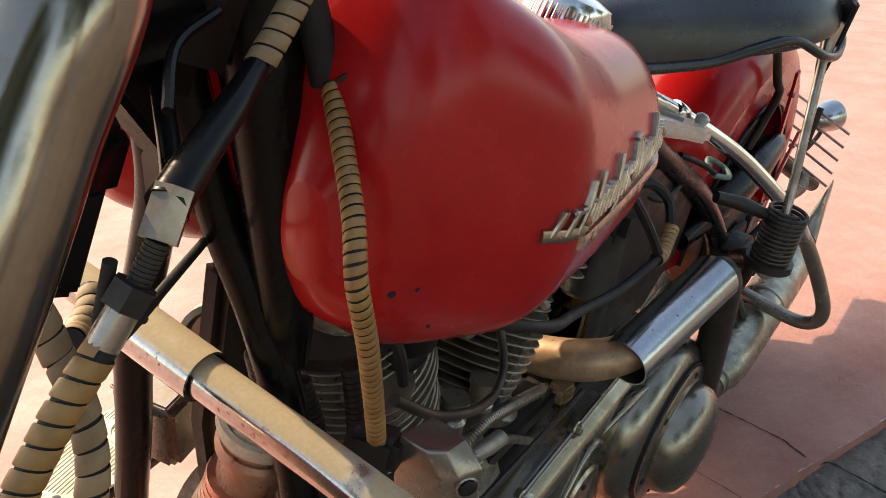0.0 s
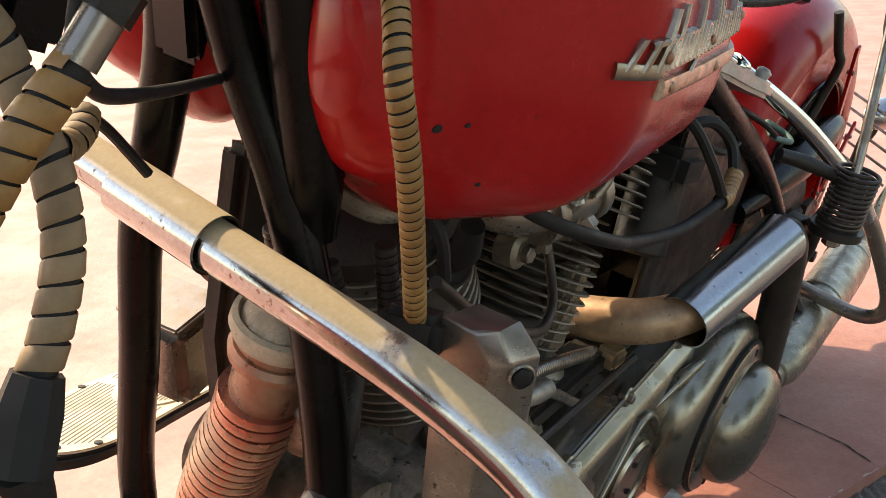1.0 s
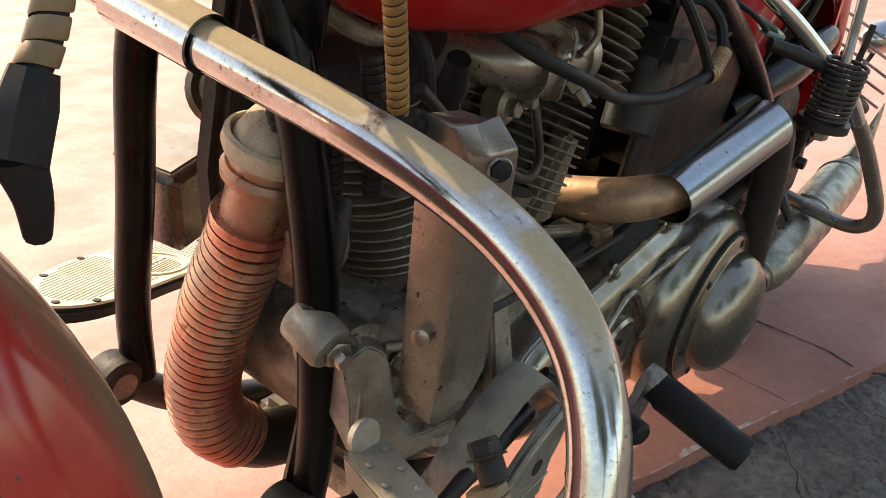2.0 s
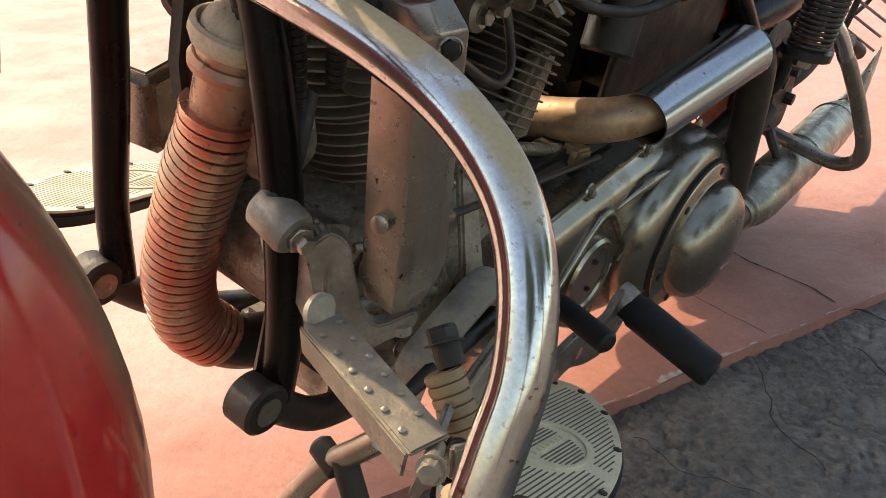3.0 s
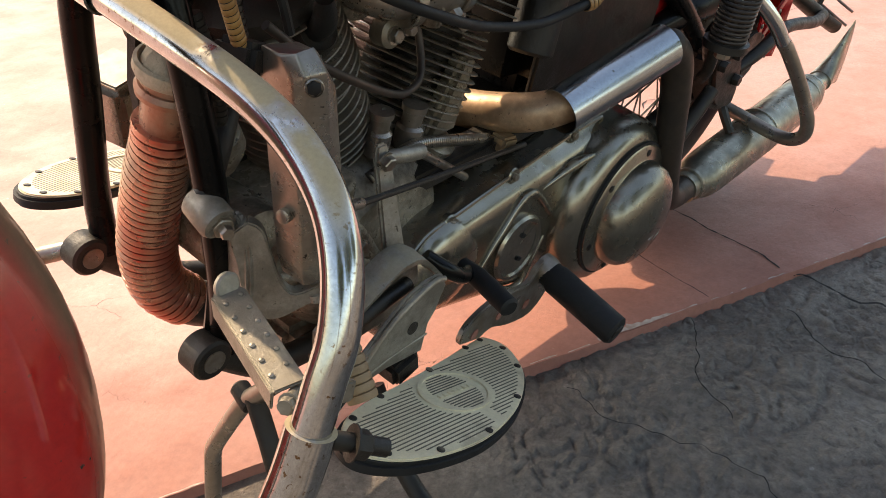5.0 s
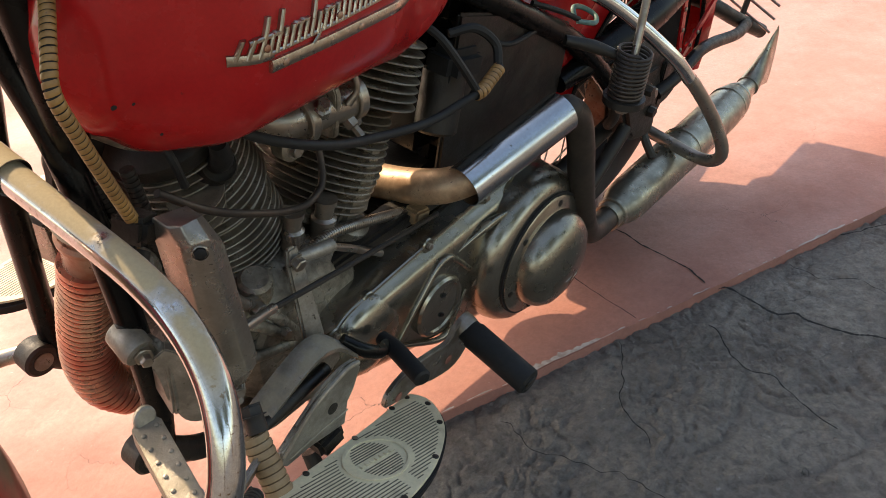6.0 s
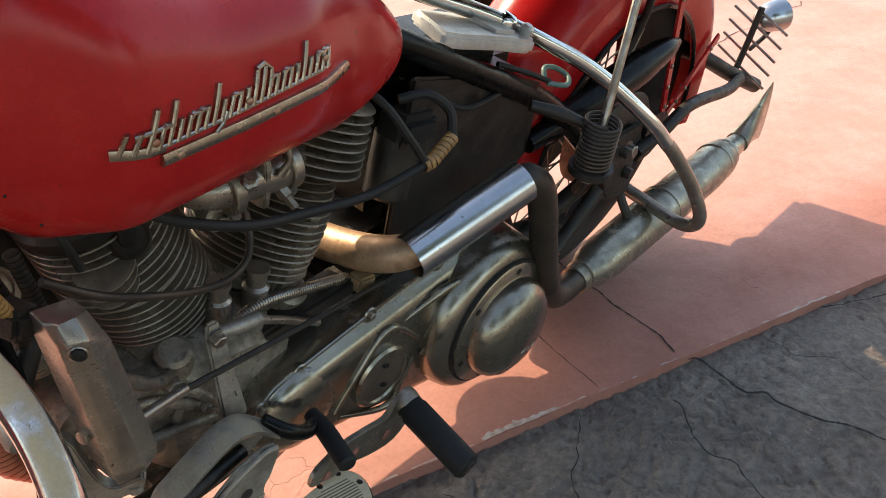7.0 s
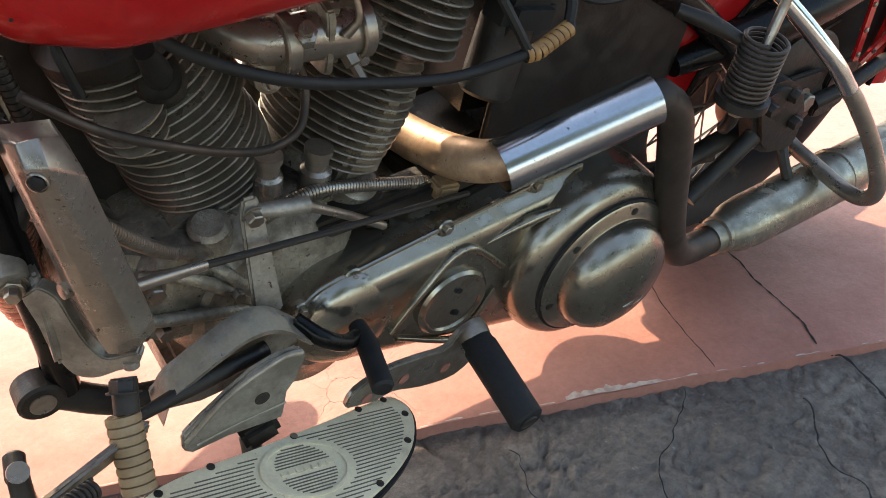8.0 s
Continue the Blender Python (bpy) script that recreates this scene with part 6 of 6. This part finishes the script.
rail = P("rear_crash_bar", tube([(1.02, 0.02, 0.835), (1.10, 0.0, 0.795), (1.20, -0.045, 0.755), (1.30, -0.095, 0.705), (1.40, -0.152, 0.642), (1.491, -0.228, 0.554), (1.540, -0.2565, 0.498)], 0.0135, 18, 6), CHROME, "chrome rear crash bar bent into a hoop")
part("lower_bend", tube([(1.5375, -0.2555, 0.5005), (1.560, -0.268, 0.475), (1.613, -0.300, 0.400), (1.640, -0.326, 0.335), (1.650, -0.322, 0.298), (1.655, -0.285, 0.280), (1.660, -0.200, 0.285), (1.662, -0.145, 0.292), (1.655, -0.128, 0.315), (1.64, -0.125, 0.36)], 0.0137, 18, 6), COVER, rail, "dull brown lower bend of the bar")
part("clamp", lathe([(0.0165, -0.012), (0.0175, -0.010), (0.0175, 0.010), (0.0165, 0.012)], (1.235, -0.062, 0.739), (0.75, -0.42, -0.40), 20), CHROME, rail)
sp = P("seat_spring", coil((1.262, -0.254, 0.566), (1.262, -0.256, 0.648), 0.0275, 0.0030, 11.5), PIPE, "dark seat coil spring")
part("cup", lathe([(0.024, -0.012), (0.036, -0.008), (0.036, 0.004), (0.02, 0.006)], (1.262, -0.254, 0.560), (0, 0, 1), 24), GREASE, sp)
part("nut", hexbolt((1.262, -0.254, 0.548), (0, 0, -1), 0.013, 0.014), STEEL, sp)
P("seat_rod", tube([(1.262, -0.255, 0.575), (1.275, -0.250, 0.640), (1.331, -0.224, 0.775), (1.37, -0.205, 0.875)], 0.0068, 12), STEEL, "long steel seat rod")
P("spring_link", tube([(1.19, -0.165, 0.655), (1.225, -0.200, 0.645), (1.255, -0.238, 0.630)], [0.009, 0.011, 0.008], 10), GREASE, "dark link to the spring")


# saddle
st = [(0.965, 0.03, 0.885, 0.022), (1.00, 0.06, 0.885, 0.035), (1.07, 0.085, 0.888, 0.045), (1.14, 0.115, 0.892, 0.050), (1.22, 0.170, 0.900, 0.060), (1.32, 0.215, 0.915, 0.065), (1.42, 0.215, 0.930, 0.062), (1.48, 0.17, 0.940, 0.05), (1.51, 0.08, 0.945, 0.03)]
bm = bmesh.new()
rings = []
for x, w, z, h in [tuple(v) for v in [(q[0], q[1], q[2], q[3]) for q in st]]:
    ring = []
    for i in range(36):
        t = 2 * math.pi * i / 36
        dip = 0.020 * math.cos(t) ** 4 + 0.018 * (abs(math.cos(t)) ** 8)
        ring.append((x, w * math.cos(t), z - dip + (h * math.sin(t) if math.sin(t) > 0 else 0.55 * h * math.sin(t))))
    rings.append(ring)
bridge(bm, rings)
seat = P("saddle", bm, LEATHER, "black leather saddle", angle=70)
sub = seat.modifiers.new("smooth", "SUBSURF")
sub.levels = sub.render_levels = 2
edge = [(0.965, -0.030, 0.850), (1.00, -0.062, 0.848), (1.07, -0.088, 0.846), (1.14, -0.118, 0.850), (1.20, -0.158, 0.872), (1.25, -0.188, 0.882), (1.32, -0.218, 0.858), (1.40, -0.220, 0.852), (1.46, -0.195, 0.875), (1.51, -0.082, 0.905)]
part("piping", tube(edge, 0.007, 10, 6), LEATHER, seat, "thick rolled edge of the saddle")
part("flap", slab(smooth_outline([(-0.03, 0.05), (0.05, 0.05), (0.055, -0.01), (0.035, -0.065), (0.015, -0.08), (0.0, -0.06), (-0.02, 0.0)], 3), 0.008, (1.42, -0.205, 0.875), (0.85, 0.5, 0), (0, 0, 1), 0.003), LEATHER, seat, "hanging leather flap")
P("seat_tee", block((0.10, 0.03, 0.035), pose(1.30, -0.10, 0.850, 0, 10, 20), 0.006), BLACK, "black seat bracket")
P("seat_hook", tube([(1.56, -0.10, 0.80), (1.58, -0.115, 0.74), (1.60, -0.12, 0.715), (1.61, -0.11, 0.66), (1.60, -0.10, 0.60)], 0.008, 10), GREASE, "dark hooked stay on the fender")

# oil tank, battery lid and wiring under the seat
P("oil_tank", block((0.30, 0.19, 0.30), pose(1.12, 0.0, 0.585, 0, 6, 0), 0.045), BLACK, "black oil tank under the saddle")
# Added sheet of black in place of the darkness behind the rear head
P("seat_tube_plate", slab([(0.875, 0.70), (1.02, 0.62), (1.02, 0.86), (0.86, 0.875)], 0.02, (0, 0.035, 0), X, Z, 0.004), BLACK, "black plate added to darken the gap behind the rear head")
P("inner_guard", slab([(0.95, 0.44), (1.20, 0.43), (1.30, 0.50), (1.31, 0.63), (1.20, 0.68), (0.98, 0.74)][::-1], 0.01, (0, -0.098, 0), X, Z, 0.004), GREASE, "black plate beside the oil tank")
lid = P("battery_lid", slab(smooth_outline([(-0.11, -0.05), (0.02, -0.055), (0.075, -0.062), (0.115, -0.045), (0.11, 0.04), (0.02, 0.05), (-0.10, 0.045)], 3), 0.022, (1.145, -0.055, 0.735), (0.96, -0.05, -0.28), (0.05, 1, 0), 0.006), LID, "bright dented aluminium battery lid")
part("rib", block((0.06, 0.09, 0.016), pose(1.195, -0.055, 0.741, 0, 16, -3), 0.006), LID, lid)
part("knob", lathe([(0.009, 0), (0.011, 0.012), (0.006, 0.016)], (1.245, -0.095, 0.731), (0.2, -0.3, 1), 14), LID, lid)
P("wire_loop", tube([(1.285, -0.125, 0.650), (1.30, -0.110, 0.662), (1.335, -0.110, 0.652), (1.345, -0.130, 0.642), (1.320, -0.145, 0.640), (1.285, -0.130, 0.648)], 0.0045, 10), LOOP, "loop of green wire")
for i, (a, b, c) in enumerate((((1.18, -0.10, 0.70), (1.24, -0.12, 0.675), (1.29, -0.13, 0.65)), ((1.05, -0.10, 0.68), (1.10, -0.118, 0.66), (1.20, -0.11, 0.655)), ((0.90, -0.05, 0.78), (0.905, -0.07, 0.74), (0.90, -0.09, 0.71)))):
    P("small_wire", tube([a, b, c], 0.0045, 8), (RUBBER, RUBBER, CREAM)[i], "wire under the saddle")
P("rear_lamp_box", block((0.08, 0.06, 0.05), pose(0.99, -0.095, 0.66, 0, 10, 0), 0.012), RUBBER, "black cable box")
P("coil_can", lathe([(0.03, -0.05), (0.034, -0.045), (0.034, 0.045), (0.03, 0.05)], (0.97, -0.09, 0.60), (0.3, 0.1, 1), 24), GREASE, "black ignition coil")

# tail
P("tail_bar", tube([(2.00, 0.02, 0.475), (2.08, -0.06, 0.44), (2.18, -0.105, 0.385), (2.285, -0.142, 0.335)], 0.019, 16), GREASE, "black tail bar")
P("tail_arm", tube([(1.70, -0.135, 0.36), (1.76, -0.15, 0.39), (1.84, -0.152, 0.42), (1.93, -0.15, 0.415), (2.08, -0.148, 0.39), (2.19, -0.13, 0.378)], 0.014, 14), GREASE, "black bent tail arm")
sk = P("plate_stalk", tube([(2.222, -0.10, 0.36), (2.245, -0.10, 0.44), (2.262, -0.10, 0.535)], 0.008, 10), GREASE, "black stalk with thin rods")
for k in range(5):
    q = V((2.262, -0.10, 0.53)).lerp(V((2.225, -0.10, 0.38)), 0.05 + 0.22 * k)
    part("rod", tube([q + V((0.02, 0.07, 0.022)), q + V((-0.01, -0.085, -0.026))], 0.0035, 8, 1), STEEL, sk)
lamp = P("tail_lamp", lathe([(0.001, -0.070), (0.020, -0.062), (0.035, -0.036), (0.040, 0.0), (0.040, 0.012), (0.036, 0.016), (0.001, 0.018)], (2.350, -0.113, 0.498), (1, -0.35, 0.1), 32), SHIELD, "chrome bullet tail lamp")
part("stem", tube([(2.355, -0.11, 0.47), (2.34, -0.105, 0.44), (2.28, -0.10, 0.42)], 0.006, 8), GREASE, lamp)
P("fender_trim", tube([RW + (X * math.cos(t) + Z * math.sin(t)) * 0.297 + V((0, -0.100, 0)) for t in np.linspace(radians(-12), radians(168), 30)], 0.005, 8, 2), BLACK, "dark beaded fender edge", rf)

# Unseen bag, guessed from a square-cornered shadow and enlarged to block sun flecks
P("saddlebag", block((0.50, 0.10, 0.38), pose(2.11, 0.20, 0.59), 0.02), LEATHER, "assumed black saddlebag on the unseen far side, sized to cast its shadow")

# Added plate that removes an arc of sunlight thrown through the lower wheel
P("bag_bracket", slab([(-0.13, -0.10), (0.13, -0.06), (0.13, 0.10), (-0.13, 0.10)], 0.012, (1.84, 0.16, 0.37), X, Z, 0.003), GREASE, "black plate added to block sun through the lower spokes")

# ---------------------------------------------------------------- a tree across the way, behind the viewer
LEAF = surface("tree_leaf", (0.060, 0.105, 0.022), (0.095, 0.135, 0.032), (0.4, 0.6), scale=3, grain=40, bump=0.0)
BARK = surface("tree_bark", (0.14, 0.10, 0.07), (0.09, 0.065, 0.045), (0.8, 0.95), scale=12, grain=60, bump=0.6)
tree = tagged(new("tree"), "broad green shade tree on the dark cement", "tree", "trees across the way")
tree.location = (0.2, -4.2, -0.012)
limbs = [[(0, 0, -0.05), (0.05, 0, 0.6), (0.0, -0.05, 1.3), (0.1, -0.1, 2.0)], [(0.1, -0.1, 1.8), (0.7, -0.2, 2.5), (1.3, -0.1, 3.2)], [(0.1, -0.1, 1.9), (-0.6, 0.1, 2.6), (-1.3, 0.2, 3.2)],
         [(0.1, -0.1, 1.7), (0.2, 0.6, 2.4), (0.3, 1.1, 3.0)], [(0.1, -0.1, 1.9), (0.0, -0.8, 2.7), (-0.2, -1.2, 3.3)]]
trunk = part("trunk", tube(limbs[0], [0.15, 0.12, 0.11, 0.10], 16), BARK, tree)
for l in limbs[1:]:
    part("limb", tube(l, [0.085, 0.06, 0.025], 10), BARK, trunk)
random.seed(11)
verts, faces = [], []
while len(faces) < 5000:
    c = V((random.uniform(-2, 2), random.uniform(-1.7, 1.7), random.uniform(1.3, 4.2)))
    q = V((c.x / 1.9, c.y / 1.5, (c.z - 2.8) / 1.35))
    if q.length > 0.95 + 0.35 * noise.noise(c * 1.3) or noise.noise(c * 1.9 + V((9, 0, 0))) < -0.18:
        continue
    n = V((random.gauss(0, 0.6), random.gauss(0, 0.6), 1)).normalized()
    u = n.orthogonal().normalized()
    a = random.uniform(0, 6.28)
    u, w = u * math.cos(a) + n.cross(u) * math.sin(a), n.cross(u) * math.cos(a) - u * math.sin(a)
    ln = random.uniform(0.10, 0.17)
    b = len(verts)
    for f, g2, dz in ((-0.5, 0, 0), (-0.15, 0.24, 0.02), (0.2, 0.2, 0.015), (0.5, 0, -0.02), (0.2, -0.2, 0.015), (-0.15, -0.24, 0.02)):
        verts.append(c + u * ln * f + w * ln * g2 + n * dz)
    faces.append(tuple(range(b, b + 6)))
me = bpy.data.meshes.new("crown")
me.from_pydata([tuple(v) for v in verts], [], faces)
me.materials.append(LEAF)
crown = new("crown", me)
crown.parent = tree
tagged(crown, kind="stuff")

for px, py, turn, grow in ((-3.6, -3.4, 80, 1.0), (4.4, -5.4, 200, 0.9)):
    again = copy_thing(tree, pose(px, py, -0.012, 0, 0, turn) @ Matrix.Scale(grow, 4))
